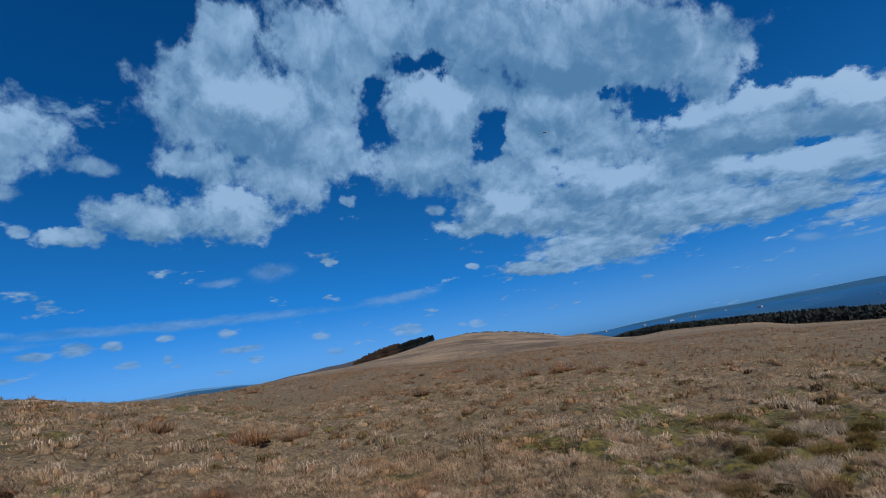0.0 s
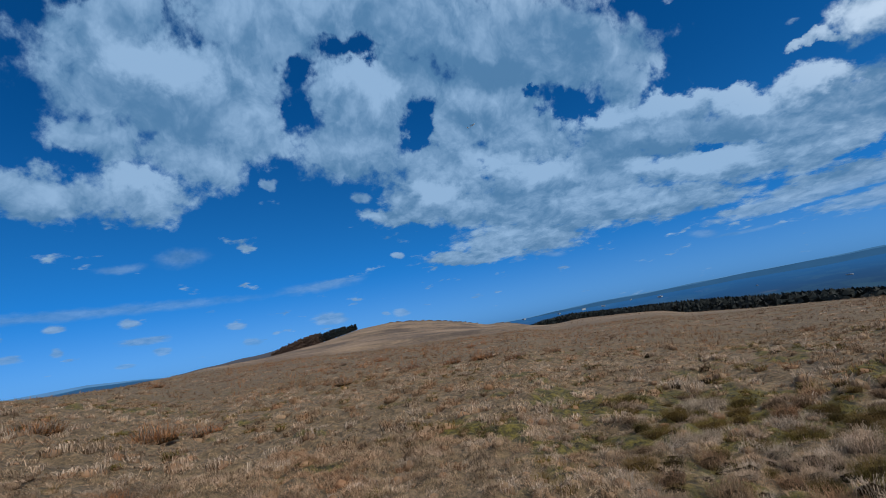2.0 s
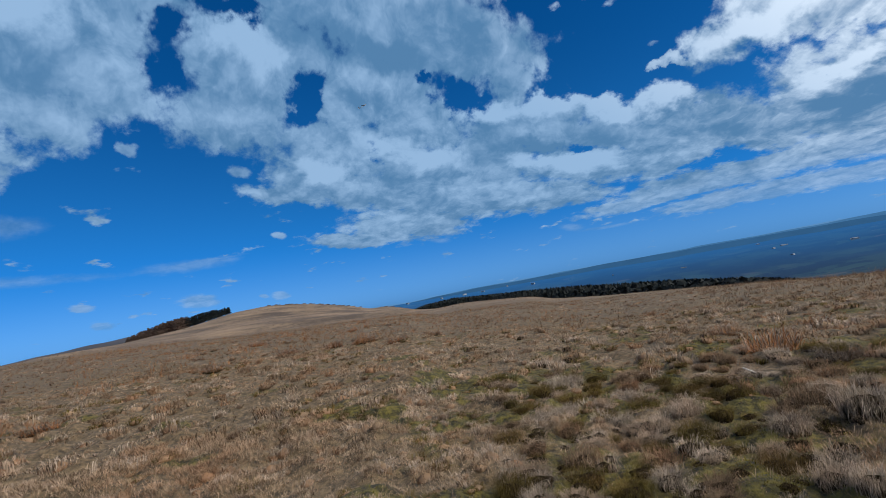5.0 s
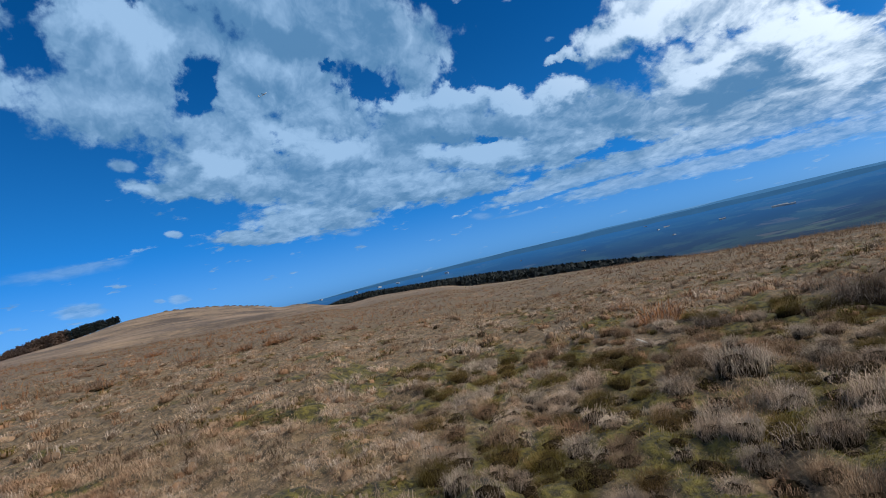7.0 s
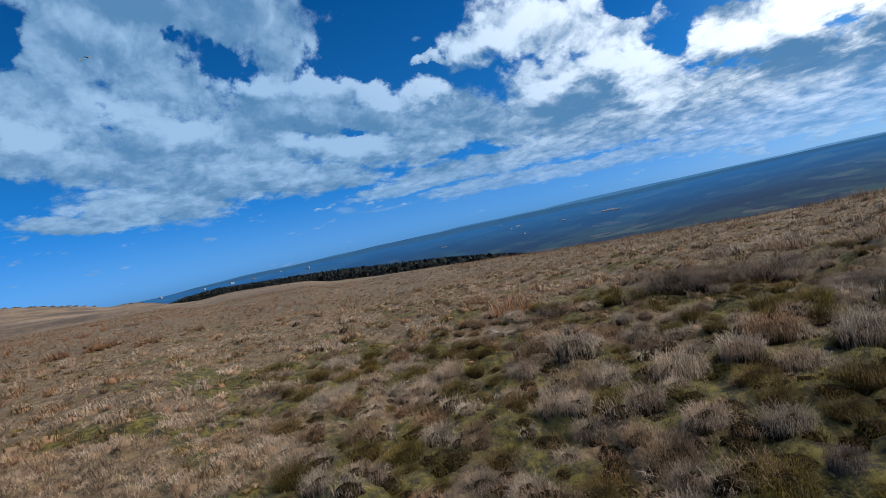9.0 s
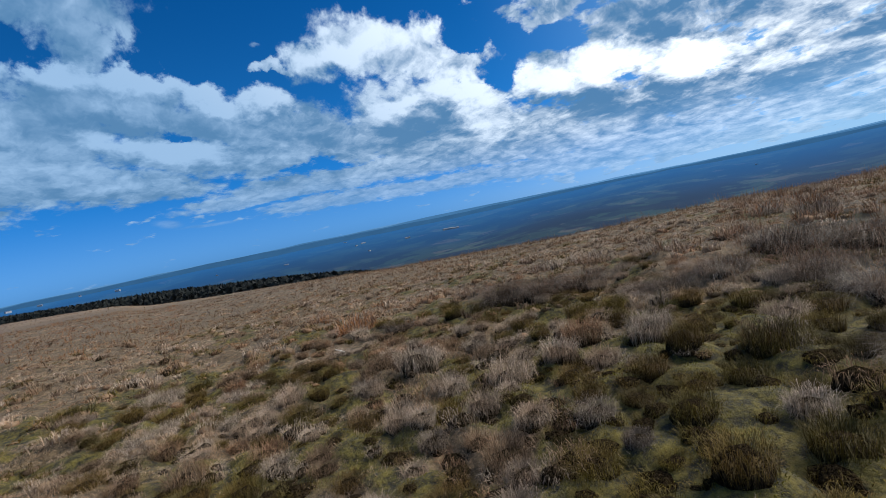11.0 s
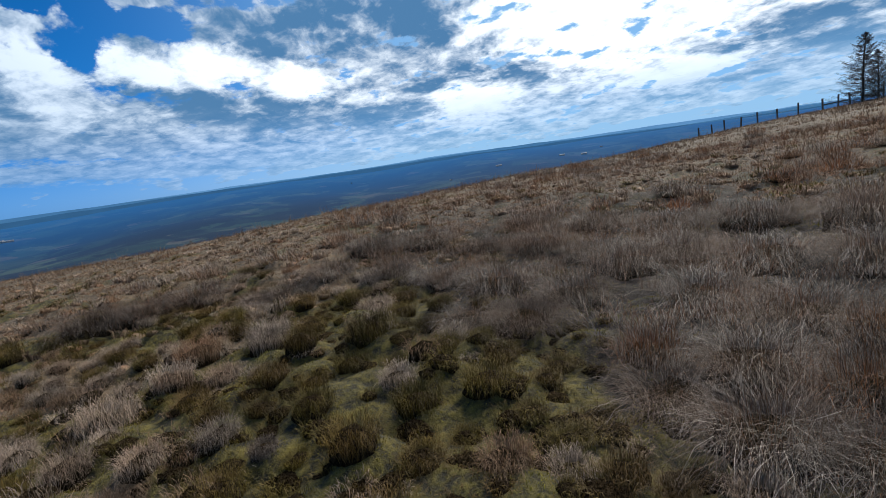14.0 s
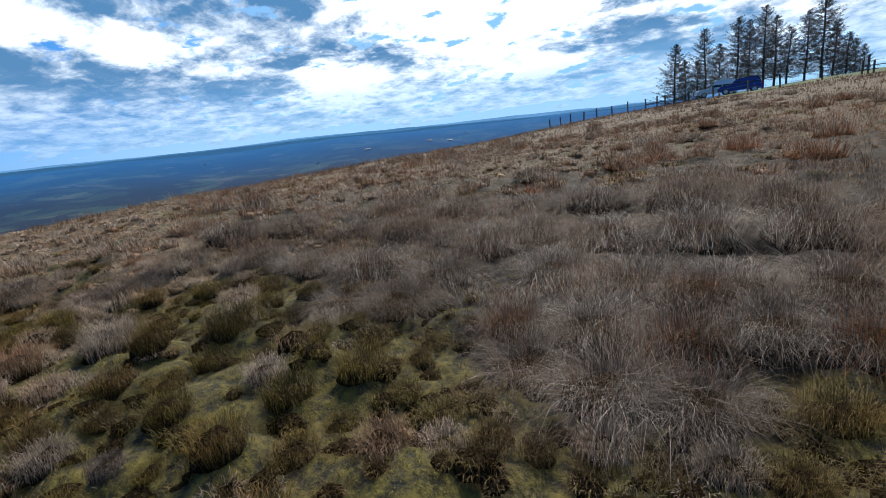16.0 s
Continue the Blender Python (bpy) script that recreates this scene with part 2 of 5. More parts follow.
    shade = N.math("ADD", shade, N.math("MULTIPLY", N.math("SUBTRACT", heap, 0.35), 0.55))
    shade = N.math("SUBTRACT", shade, N.math("MULTIPLY", top, 0.35))
    shade = N.math("SUBTRACT", shade, N.math("MULTIPLY", lit_here, 1.0))
    shade = N.math("ADD", shade, N.math("MULTIPLY", dark, 0.55))
    shade = N.math("ADD", shade, N.math("MULTIPLY", N.math("SUBTRACT", layer, 0.5), N.ramp(az, 60.0, 95.0, 0.0, 2.6)))
    shade = N.math("ADD", shade, N.math("MULTIPLY", N.math("SUBTRACT", fine, 0.5), 0.75))
    grey = N.ramp(shade, -0.35, 1.2)
    # clouds near the sun glow, those away from it are softer
    sunv = Vector((sx * math.cos(radians(SUN_EL)), sy * math.cos(radians(SUN_EL)), math.sin(radians(SUN_EL))))
    glow = N.ramp(N.vec("DOT_PRODUCT", way, tuple(sunv)), 0.02, 0.80)
    lit = N.mix(glow, (0.33, 0.53, 0.80), (1.26, 1.36, 1.46))
    dull = N.mix(glow, (0.098, 0.245, 0.46), (0.085, 0.23, 0.45))
    cloud = N.mix(grey, lit, dull)
    cloud = N.mix(N.ramp(el, 10.0, 1.0, 0.0, 0.45), cloud, N.mix(N.ramp(N.noise(rows, 5.5, 7.0, 0.6), 0.40, 0.62), (0.13, 0.29, 0.50), (0.56, 0.73, 0.90)))
    bw = N.add("ShaderNodeRGBToBW")
    N.put(bw.inputs[0], sky.outputs[0])
    tone = N.math("MULTIPLY", N.math("POWER", bw.outputs[0], 0.8), 0.083)
    low = N.mix(N.ramp(el, 0.0, 9.0), (0.34, 1.06, 2.30), (0.07, 0.86, 2.65))
    deep = N.mix(N.ramp(el, 6.0, 32.0), low, (0.015, 0.62, 2.35))
    blue = N.vec("MULTIPLY", deep, N.xyz(tone, tone, tone))
    # bright air low under the sun
    blue = N.mix(N.math("MULTIPLY", N.ramp(el, 5.0, 0.0), N.ramp(az, 45.0, 110.0, 0.0, 0.75)), blue, (0.50, 0.70, 0.88))
    # the sky itself is paler round the sun
    blue = N.mix(N.math("MULTIPLY", N.ramp(az, 60.0, 105.0), N.math("MULTIPLY", glow, 0.8)), blue, (0.30, 0.58, 0.90))
    # low in the sky the air is bluer and paler than the clouds behind it
    far = N.ramp(el, 9.0, 0.5, 0.0, 0.6)
    colour = N.mix(N.math("MULTIPLY", mask, N.math("SUBTRACT", 1.0, far)), blue, cloud)
    bg = N.add("ShaderNodeBackground")
    N.put(bg.inputs["Color"], colour)
    bg.inputs["Strength"].default_value = 1.0
    N.put(N.add("ShaderNodeOutputWorld").inputs[0], bg.outputs[0])


make_world()
sun = new("sun", bpy.data.lights.new("sun", "SUN"))
sun.data.energy, sun.data.angle, sun.data.color = 4.6, radians(0.6), (1.0, 0.95, 0.88)
sun.matrix_world = look((90 * math.sin(radians(SUN_AZ)), 90 * math.cos(radians(SUN_AZ)), 90 * math.tan(radians(SUN_EL))), (0, 0, 0))

# ---- ground shape ----
# the brow of the hill round the camera: azimuth, its elevation seen from the eye, its distance
BROW_AZ = [-180, -120, -90, -64, -60, -54, -50, -44.5, -39.5, -35, -31, -26, -20, -15.5, -11.6, -8,
           -5.5, -1.7, -0.5, 0.6, 3, 4.5, 7, 10, 15, 18.8, 21, 27, 34, 40, 47, 53,
           65, 71.5, 78, 84, 90.5, 96.5, 103, 109, 115, 121, 127.5, 133.5, 139.5, 145, 152, 156,
           165, 180]
BROW_EL = [1.6, 4, 5, 3.7, 3.45, 2.6, 1.6, 0.82, 0.62, 0.7, 0.9, 0.85, 1.35, 2.15, 2.3, 1.85,
           1.35, 0.4, -0.12, 0.02, -0.5, -1.15, -1.45, -1.25, -1.6, -1.95, -2.6, -3.2, -3.65, -4.1, -4.6, -4.75,
           -4.85, -4.85, -4.4, -4, -3.95, -3.55, -3.2, -2.87, -2.5, -2.05, -1.3, -0.75, -0.3, 0.1, 0.6, 0.8,
           1.2, 1.6]
BROW_R_AZ = [-180, -120, -90, -60, -48, -43, -38, -33, -27, -20, -9, 3, 7, 10, 15, 19,
           25, 33, 42, 53, 68, 80, 97, 110, 122, 128, 138, 149, 157, 165, 180]
BROW_R = [60, 30, 22, 22, 28, 34, 50, 130, 320, 380, 420, 420, 400, 360, 280, 200,
           140, 90, 60, 45, 34, 30, 32, 38, 50, 58, 66, 85, 95, 95, 60]
_deg = np.arange(-200, 200.01, 0.5)


def _smooth(at, values, wide):
    v = np.interp((_deg + 180) % 360 - 180, at, values)
    k = np.exp(-0.5 * (np.arange(-8, 9) / wide) ** 2)
    return np.convolve(np.pad(v, 8, mode="edge"), k / k.sum(), "valid")


_el, _r = _smooth(BROW_AZ, BROW_EL, 1.2), np.exp(_smooth(BROW_R_AZ, np.log(BROW_R), 3.0))
_el = _el - np.degrees(np.arctan(0.14 / _r))  # grass stands on the brow


def lattice(ix, iy, seed):
    h = (ix.astype(np.int64) * 374761393 + iy.astype(np.int64) * 668265263 + seed * 1442695041) & 0x7FFFFFFF
    h = ((h ^ (h >> 13)) * 1274126177) & 0x7FFFFFFF
    return ((h ^ (h >> 16)) & 0xFFFF) / 65535.0


def soft_noise(x, y, size, seed):
    """Smooth noise from 0 to 1 with bumps of about that size."""
    x, y = x / size, y / size
    ix, iy = np.floor(x), np.floor(y)
    fx, fy = x - ix, y - iy
    fx, fy = fx * fx * (3 - 2 * fx), fy * fy * (3 - 2 * fy)
    a, b = lattice(ix, iy, seed), lattice(ix + 1, iy, seed)
    c, d = lattice(ix, iy + 1, seed), lattice(ix + 1, iy + 1, seed)
    return (a * (1 - fx) + b * fx) * (1 - fy) + (c * (1 - fx) + d * fx) * fy


CELL = 0.42


def wander(x, y):
    """Places bent about, so that hummocks stand in no rows."""
    u, v = 0.83 * x - 0.56 * y, 0.56 * x + 0.83 * y
    return u + 0.22 * (soft_noise(x, y, 0.9, 81) - 0.5), v + 0.22 * (soft_noise(x, y, 0.9, 82) - 0.5)


def hummocks(x, y):
    """Grass hummocks: height of the domes at x, y."""
    x, y = wander(x, y)
    ix, iy = np.floor(x / CELL), np.floor(y / CELL)
    best = np.zeros_like(x)
    for dx in (-1, 0, 1):
        for dy in (-1, 0, 1):
            cx, cy, rho, h = hummock(ix + dx, iy + dy)
            d2 = ((x - cx) ** 2 + (y - cy) ** 2) / rho ** 2
            best = np.maximum(best, h * np.clip(1 - d2, 0, 1) ** 1.1)
    return best


def hummock(ix, iy):
    cx = (ix + 0.15 + 0.7 * lattice(ix, iy, 11)) * CELL
    cy = (iy + 0.15 + 0.7 * lattice(ix, iy, 12)) * CELL
    rho = CELL * (0.42 + 0.42 * lattice(ix, iy, 13))
    h = (0.03 + 0.11 * lattice(ix, iy, 14) ** 1.3) * (0.6 + 0.6 * lattice(ix, iy, 13))
    return cx, cy, rho, h


def valley(r, az):
    rise = np.clip((r - 2300) / 2550, 0, 1)
    rise = rise * rise * (3 - 2 * rise)
    x, y = r * np.sin(np.radians(az)), r * np.cos(np.radians(az))
    swell = (soft_noise(x, y, 900, 31) - 0.5) * 60 * np.clip((r - 500) / 1500, 0, 1) + (soft_noise(x, y, 260, 32) - 0.5) * 16
    rise = rise * (1 + 0.22 * np.clip((-30 - az) / 8, 0, 1) * (az > -100))
    return -175 + 168 * rise + swell * (1 - 0.3 * rise)


def ground_height(x, y, detail=True):
    x, y = np.asarray(x, float), np.asarray(y, float)
    r, az = np.hypot(x, y), np.degrees(np.arctan2(x, y))
    R, t = np.interp(az, _deg, _r), np.tan(np.radians(np.interp(az, _deg, _el)))
    ray = EYE + t * r
    near = ray - EYE * (1 - np.minimum(r, R) / R) ** 2
    w = np.clip(0.28 * R * R / (2 * EYE), 5, 160)
    past = np.maximum(r - R, 0)
    hill = near - 0.28 * (np.sqrt(past ** 2 + w ** 2) - w)
    # the far hill rises in terraces behind a shelf of moor and a shallow dip
    far_hill = np.clip((az + 34) / 6, 0, 1) * np.clip((9 - az) / 6, 0, 1)
    rim = np.tan(np.radians(np.interp(az, [-34, -24, -15, 0, 9], [0.7, 0.35, -0.35, -1.1, -1.5])))
    shelf = EYE + rim * r - EYE * (1 - np.minimum(r, 110) / 110) ** 2
    crest = EYE + t * R
    step = np.clip((r - 110) / (R - 110), 0, 1)
    rise = 0.0
    for a, b, share in ((0.10, 0.42, 0.30), (0.48, 0.74, 0.42), (0.80, 1.0, 0.28)):
        k = np.clip((step - a) / (b - a), 0, 1)
        rise = rise + share * k * k * (3 - 2 * k)
    base = EYE + rim * 110 - 2.0 * np.clip(1 - (step - 0.1) ** 2 / 0.012, 0, 1)
    slope = base + (crest - EYE - rim * 110) * rise + (soft_noise(x, y, 60, 33) - 0.5) * 1.6 * step * (1 - step) * 4
    terraced = np.where(r < 110, shelf, slope)
    hill = np.where(r < R, hill * (1 - far_hill) + terraced * far_hill, hill)
    v = valley(r, az)
    k = 12.0
    h = np.clip(0.5 + 0.5 * (hill - v) / k, 0, 1)
    z = v * (1 - h) + hill * h + k * h * (1 - h) * np.clip((r - 150) / 300, 0, 1)
    if detail:
        fade = np.clip((r - 1.0) / 3.0, 0, 1) * np.clip(1 - (r - 60) / 60, 0, 1)
        z = z + fade * ((soft_noise(x, y, 3.1, 41) - 0.5) * 0.15 + (soft_noise(x, y, 1.2, 42) - 0.5) * 0.06)
        z = z + hummocks(x, y) * np.interp(r, [7, 9, 25, 55], [1.0, 1.0, 0.8, 0.0])
        z = z + (soft_noise(x, y, 0.17, 43) - 0.5) * 0.05 * np.clip((10 - r) / 3, 0, 1) * np.clip((r - 1.0) / 1.0, 0, 1)
    return z


def bed_front(az):
    """How far off the rush bed begins."""
    return np.interp(az, [60, 75, 88, 95, 97, 105, 112, 118, 135, 150, 165], [14, 9.5, 7.0, 5.3, 4.4, 3.9, 3.3, 2.3, 2.2, 2.9, 3.4])


def moss_cover(x, y):
    """How mossy and wet the ground is, 0 to 1."""
    r, az = np.hypot(x, y), np.degrees(np.arctan2(x, y))
    hollow = np.exp(-((az - 94) / 26) ** 2) * np.clip((8.0 - r) / 2.5, 0, 1)
    hollow = np.maximum(hollow, np.clip((az - 108) / 6, 0, 1) * np.clip((bed_front(az) + 0.3 - r) / 0.5, 0, 1))
    damp = 0.13 * np.clip((az + 12) / 20, 0, 1) * np.clip((11 - r) / 4, 0, 1)
    patch = np.clip((0.3 * soft_noise(x, y, 3.3, 54) + 0.35 * soft_noise(x, y, 1.3, 51) + 0.35 * soft_noise(x, y, 0.45, 52) - 0.465 + damp) * 6, 0, 1)
    strip = green_verge(r, az)
    return np.clip(1.0 * hollow * (0.35 + 1.0 * soft_noise(x, y, 0.55, 53)) + patch * 0.7 * np.clip(1 - (r - 10) / 32, 0, 1) + strip, 0, 1)


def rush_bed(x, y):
    """Where rushes grow thick out of peat darkened for shade, 0 to 1."""
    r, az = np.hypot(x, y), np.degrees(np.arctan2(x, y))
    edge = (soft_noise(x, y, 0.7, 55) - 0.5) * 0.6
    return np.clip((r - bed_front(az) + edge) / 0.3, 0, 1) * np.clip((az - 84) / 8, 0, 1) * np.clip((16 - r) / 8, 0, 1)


def green_verge(r, az):
    """The mown grass where the cars are parked."""
    return np.clip((az - 140) / 3, 0, 1) * np.clip((r - 50) / 6, 0, 1) * np.clip((96 - r) / 6, 0, 1) * np.clip((166 - az) / 3, 0, 1)


def material(name):
    m = bpy.data.materials.new(name)
    m.use_nodes = True
    return m, Nodes(m.node_tree)


def finish(N, shader):
    N.put(N.add("ShaderNodeOutputMaterial").inputs[0], shader)


def principled(N, colour, rough=0.8, bump=None, strength=0.4, distance=0.02, **more):
    p = N.add("ShaderNodeBsdfPrincipled")
    N.put(p.inputs["Base Color"], (*colour, 1.0) if isinstance(colour, tuple) and len(colour) == 3 else colour)
    N.put(p.inputs["Roughness"], rough)
    for k, v in more.items():
        N.put(p.inputs[k.replace("_", " ").title()], v)
    if bump is not None:
        b = N.add("ShaderNodeBump")
        b.inputs["Strength"].default_value, b.inputs["Distance"].default_value = strength, distance
        N.put(b.inputs["Height"], bump)
        N.put(p.inputs["Normal"], b.outputs[0])
    return p.outputs[0]


def place(N):
    return N.add("ShaderNodeNewGeometry").outputs["Position"]


# ---- materials ----
def turf_material():
    m, N = material("moor turf")
    p = place(N)
    mid, fine = N.noise(p, 1.3, 5), N.noise(p, 11.0, 7, 0.68)
    wet = N.add("ShaderNodeAttribute", attribute_name="moss").outputs["Fac"]
    far = N.add("ShaderNodeAttribute", attribute_name="distance").outputs["Fac"]
    moss = N.mix(N.ramp(fine, 0.35, 0.68), (0.008, 0.007, 0.002), (0.125, 0.098, 0.014))
    straw = N.mix(N.ramp(fine, 0.3, 0.72), (0.026, 0.018, 0.009), (0.19, 0.128, 0.067))
    c = N.mix(N.ramp(N.math("ADD", wet, N.math("MULTIPLY", N.math("SUBTRACT", mid, 0.5), 0.8)), 0.35, 0.6), straw, moss)
    # peat and dead stems, painted near black for the shade beneath the rushes
    bed = N.add("ShaderNodeAttribute", attribute_name="shaded_peat").outputs["Fac"]
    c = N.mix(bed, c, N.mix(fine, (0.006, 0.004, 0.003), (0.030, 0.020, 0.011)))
    # far off single tufts merge into bands of bleached grass, rush and heather
    band = N.noise(N.vec("MULTIPLY", p, (0.03, 0.05, 0.3)), 1.0, 6, 0.6)
    grain = N.noise(p, 0.5, 8, 0.75)
    hill = N.mix(N.ramp(N.math("ADD", N.math("MULTIPLY", band, 0.6), N.math("MULTIPLY", grain, 0.4)), 0.38, 0.62), (0.055, 0.036, 0.022), (0.24, 0.16, 0.095))
    c = N.mix(far, c, hill)
    mown = N.add("ShaderNodeAttribute", attribute_name="mown").outputs["Fac"]
    c = N.mix(mown, c, N.mix(grain, (0.050, 0.062, 0.018), (0.105, 0.125, 0.040)))
    finish(N, principled(N, c, 0.95, fine, 0.8, 0.05))
    return m


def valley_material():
    m, N = material("valley farmland with haze glow")
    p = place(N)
    flat = N.vec("MULTIPLY", p, (1.0, 1.0, 0.0))
    warp = N.vec("ADD", flat, N.vec("SCALE", N.noise(flat, 0.003, 4, colour=True), scale=260.0))

    def fields(size):
        cells = N.add("ShaderNodeTexVoronoi")
        N.put(cells.inputs["Vector"], warp)
        cells.inputs["Scale"].default_value = 1.0 / size
        pick = N.add("ShaderNodeSeparateColor")
        N.put(pick.inputs[0], cells.outputs["Color"])
        return pick.outputs

    wide, close = fields(330.0), fields(120.0)
    woods = N.ramp(N.noise(warp, 0.0032, 6, 0.62), 0.46, 0.53)
    c = N.mix(close[0], (0.010, 0.022, 0.020), (0.034, 0.070, 0.040))
    c = N.mix(N.ramp(wide[1], 0.55, 0.8), c, N.mix(close[1], (0.026, 0.058, 0.034), (0.095, 0.130, 0.070)))
    c = N.mix(N.ramp(close[2], 0.93, 0.96), c, (0.11, 0.105, 0.072))
    c = N.mix(woods, c, N.mix(N.noise(flat, 0.03, 5, 0.7), (0.003, 0.008, 0.009), (0.012, 0.022, 0.018)))
    # haze painted as blue emission, stronger and paler with distance
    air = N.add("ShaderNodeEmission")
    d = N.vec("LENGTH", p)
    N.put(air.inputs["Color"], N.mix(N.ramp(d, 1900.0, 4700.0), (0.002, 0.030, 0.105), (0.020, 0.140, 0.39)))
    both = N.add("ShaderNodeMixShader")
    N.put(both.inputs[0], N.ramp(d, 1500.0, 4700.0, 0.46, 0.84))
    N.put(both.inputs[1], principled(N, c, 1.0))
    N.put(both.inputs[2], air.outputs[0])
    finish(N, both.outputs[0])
    return m


def blade_material(name, dark, pale, tint, size=0.5, few=1.0, alike=0.38, vary=0.0):
    dark, pale, tint = (tuple(0.70 * v for v in c) for c in (dark, pale, tint))
    m, N = material(name)
    isl = N.math("POWER", N.add("ShaderNodeNewGeometry").outputs["Random Per Island"], few)
    p = place(N)
    patch = N.math("ADD", N.math("MULTIPLY", N.ramp(N.noise(p, 2.4, 3, 0.6), 0.3, 0.7), 0.6), N.math("MULTIPLY", N.ramp(N.noise(N.vec("MULTIPLY", p, (1.0, 1.0, 0.2)), 0.55, 4, 0.6), 0.35, 0.65), 0.5))
    c = N.mix(N.math("MULTIPLY", N.math("ADD", alike, N.math("MULTIPLY", isl, 1.0 - alike)), N.math("ADD", 0.14, N.math("MULTIPLY", patch, 1.0))), dark, pale)
    c = N.mix(N.ramp(N.noise(p, size, 4, 0.6), 0.45, 0.65, 0.0, 0.7), c, tint)
    if vary:  # no two clumps have quite the same colour
        own = N.add("ShaderNodeObjectInfo").outputs["Random"]
        c = N.mix(N.ramp(own, 0.55, 1.0, 0.0, vary), c, tint)
        k = N.math("ADD", 1.0 - vary * 0.5, N.math("MULTIPLY", N.math("FRACT", N.math("MULTIPLY", own, 7.3)), vary))
        c = N.vec("SCALE", c, scale=k)
    d = N.add("ShaderNodeBsdfDiffuse")
    N.put(d.inputs["Color"], c)
    tr = N.add("ShaderNodeBsdfTranslucent")
    N.put(tr.inputs["Color"], c)
    mx = N.add("ShaderNodeMixShader")
    mx.inputs[0].default_value = 0.12
    N.put(mx.inputs[1], d.outputs[0])
    N.put(mx.inputs[2], tr.outputs[0])
    gl = N.add("ShaderNodeBsdfGlossy")
    gl.inputs["Roughness"].default_value = 0.45
    m2 = N.add("ShaderNodeMixShader")
    m2.inputs[0].default_value = 0.018
    N.put(m2.inputs[1], mx.outputs[0])
    N.put(m2.inputs[2], gl.outputs[0])
    finish(N, m2.outputs[0])
    return m


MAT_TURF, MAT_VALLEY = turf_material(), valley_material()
MAT_STRAW = blade_material("dead moor grass", (0.085, 0.052, 0.030), (0.80, 0.575, 0.38), (0.44, 0.25, 0.14))
MAT_TAN = blade_material("bleached hill grass", (0.080, 0.047, 0.027), (0.47, 0.315, 0.195), (0.29, 0.15, 0.080), 0.25)
MAT_TUSSOCK = blade_material("grey tussock grass", (0.090, 0.063, 0.046), (0.80, 0.63, 0.475), (0.40, 0.26, 0.165), 1.5, 1.4, 0.38, 0.4)
MAT_RUSSET = blade_material("russet tussock grass", (0.060, 0.034, 0.020), (0.50, 0.33, 0.195), (0.38, 0.19, 0.095), 1.1)
MAT_MOSS = blade_material("moss and green grass", (0.022, 0.021, 0.004), (0.38, 0.315, 0.036), (0.20, 0.135, 0.026), 2.0)
MAT_HEATH = blade_material("dark mossy hummocks", (0.016, 0.013, 0.005), (0.23, 0.165, 0.030), (0.17, 0.095, 0.030), 1.6, 1.0, 0.38, 0.4)
MAT_RUSH = blade_material("brown rush stems", (0.090, 0.050, 0.030), (0.62, 0.39, 0.245), (0.34, 0.155, 0.070), 0.8, 1.6, 0.12, 0.55)
MAT_FLAX = blade_material("orange-brown rush", (0.13, 0.055, 0.022), (0.66, 0.31, 0.12), (0.52, 0.17, 0.048), 0.8, 1.3, 0.10, 0.45)
MAT_BLEACH = blade_material("strewn rush leaves", (0.10, 0.070, 0.050), (0.92, 0.76, 0.61), (0.30, 0.19, 0.12), 1.2, 2.4, 0.10)
MAT_LEAF = blade_material("bleached rush leaves", (0.045, 0.030, 0.021), (0.95, 0.80, 0.66), (0.15, 0.090, 0.055), 1.2, 3.0, 0.05, 0.5)


def shade_thatch_material():
    m, N = material("peat and dead thatch darkened for shade")
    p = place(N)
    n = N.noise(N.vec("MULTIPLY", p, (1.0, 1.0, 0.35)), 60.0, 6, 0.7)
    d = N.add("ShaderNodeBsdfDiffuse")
    # dead thatch, painted near black for the shade under the blades
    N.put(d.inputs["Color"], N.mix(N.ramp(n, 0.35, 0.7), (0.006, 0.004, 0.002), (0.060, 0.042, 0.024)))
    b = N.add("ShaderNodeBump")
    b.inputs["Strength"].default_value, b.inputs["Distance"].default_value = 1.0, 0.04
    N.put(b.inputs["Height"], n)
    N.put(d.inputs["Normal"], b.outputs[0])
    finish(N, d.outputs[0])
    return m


MAT_SHADE_THATCH = shade_thatch_material()


# ---- mesh helpers ----
def mesh_from(name, verts, faces, mat, smooth=False):
    me = bpy.data.meshes.new(name)
    me.from_pydata(verts, [], faces)
    me.materials.append(mat)
    if smooth:
        me.shade_smooth()
    return me


def mesh_arrays(name, verts, loops, counts, mats):
    """A mesh from numpy arrays: corners of all faces one after the other, and how many each face has."""
    me = bpy.data.meshes.new(name)
    me.vertices.add(len(verts))
    me.vertices.foreach_set("co", np.asarray(verts, np.float32).ravel())
    me.loops.add(len(loops))
    me.loops.foreach_set("vertex_index", np.asarray(loops, np.int32))
    me.polygons.add(len(counts))
    starts = np.concatenate(([0], np.cumsum(counts)[:-1]))
    me.polygons.foreach_set("loop_start", starts.astype(np.int32))
    for m in mats:
        me.materials.append(m)
    me.update(calc_edges=True)
    return me


# ---- ground, one surface to the horizon; the far side of the valley is its backdrop ----
VALLEY_FROM = 1500.0


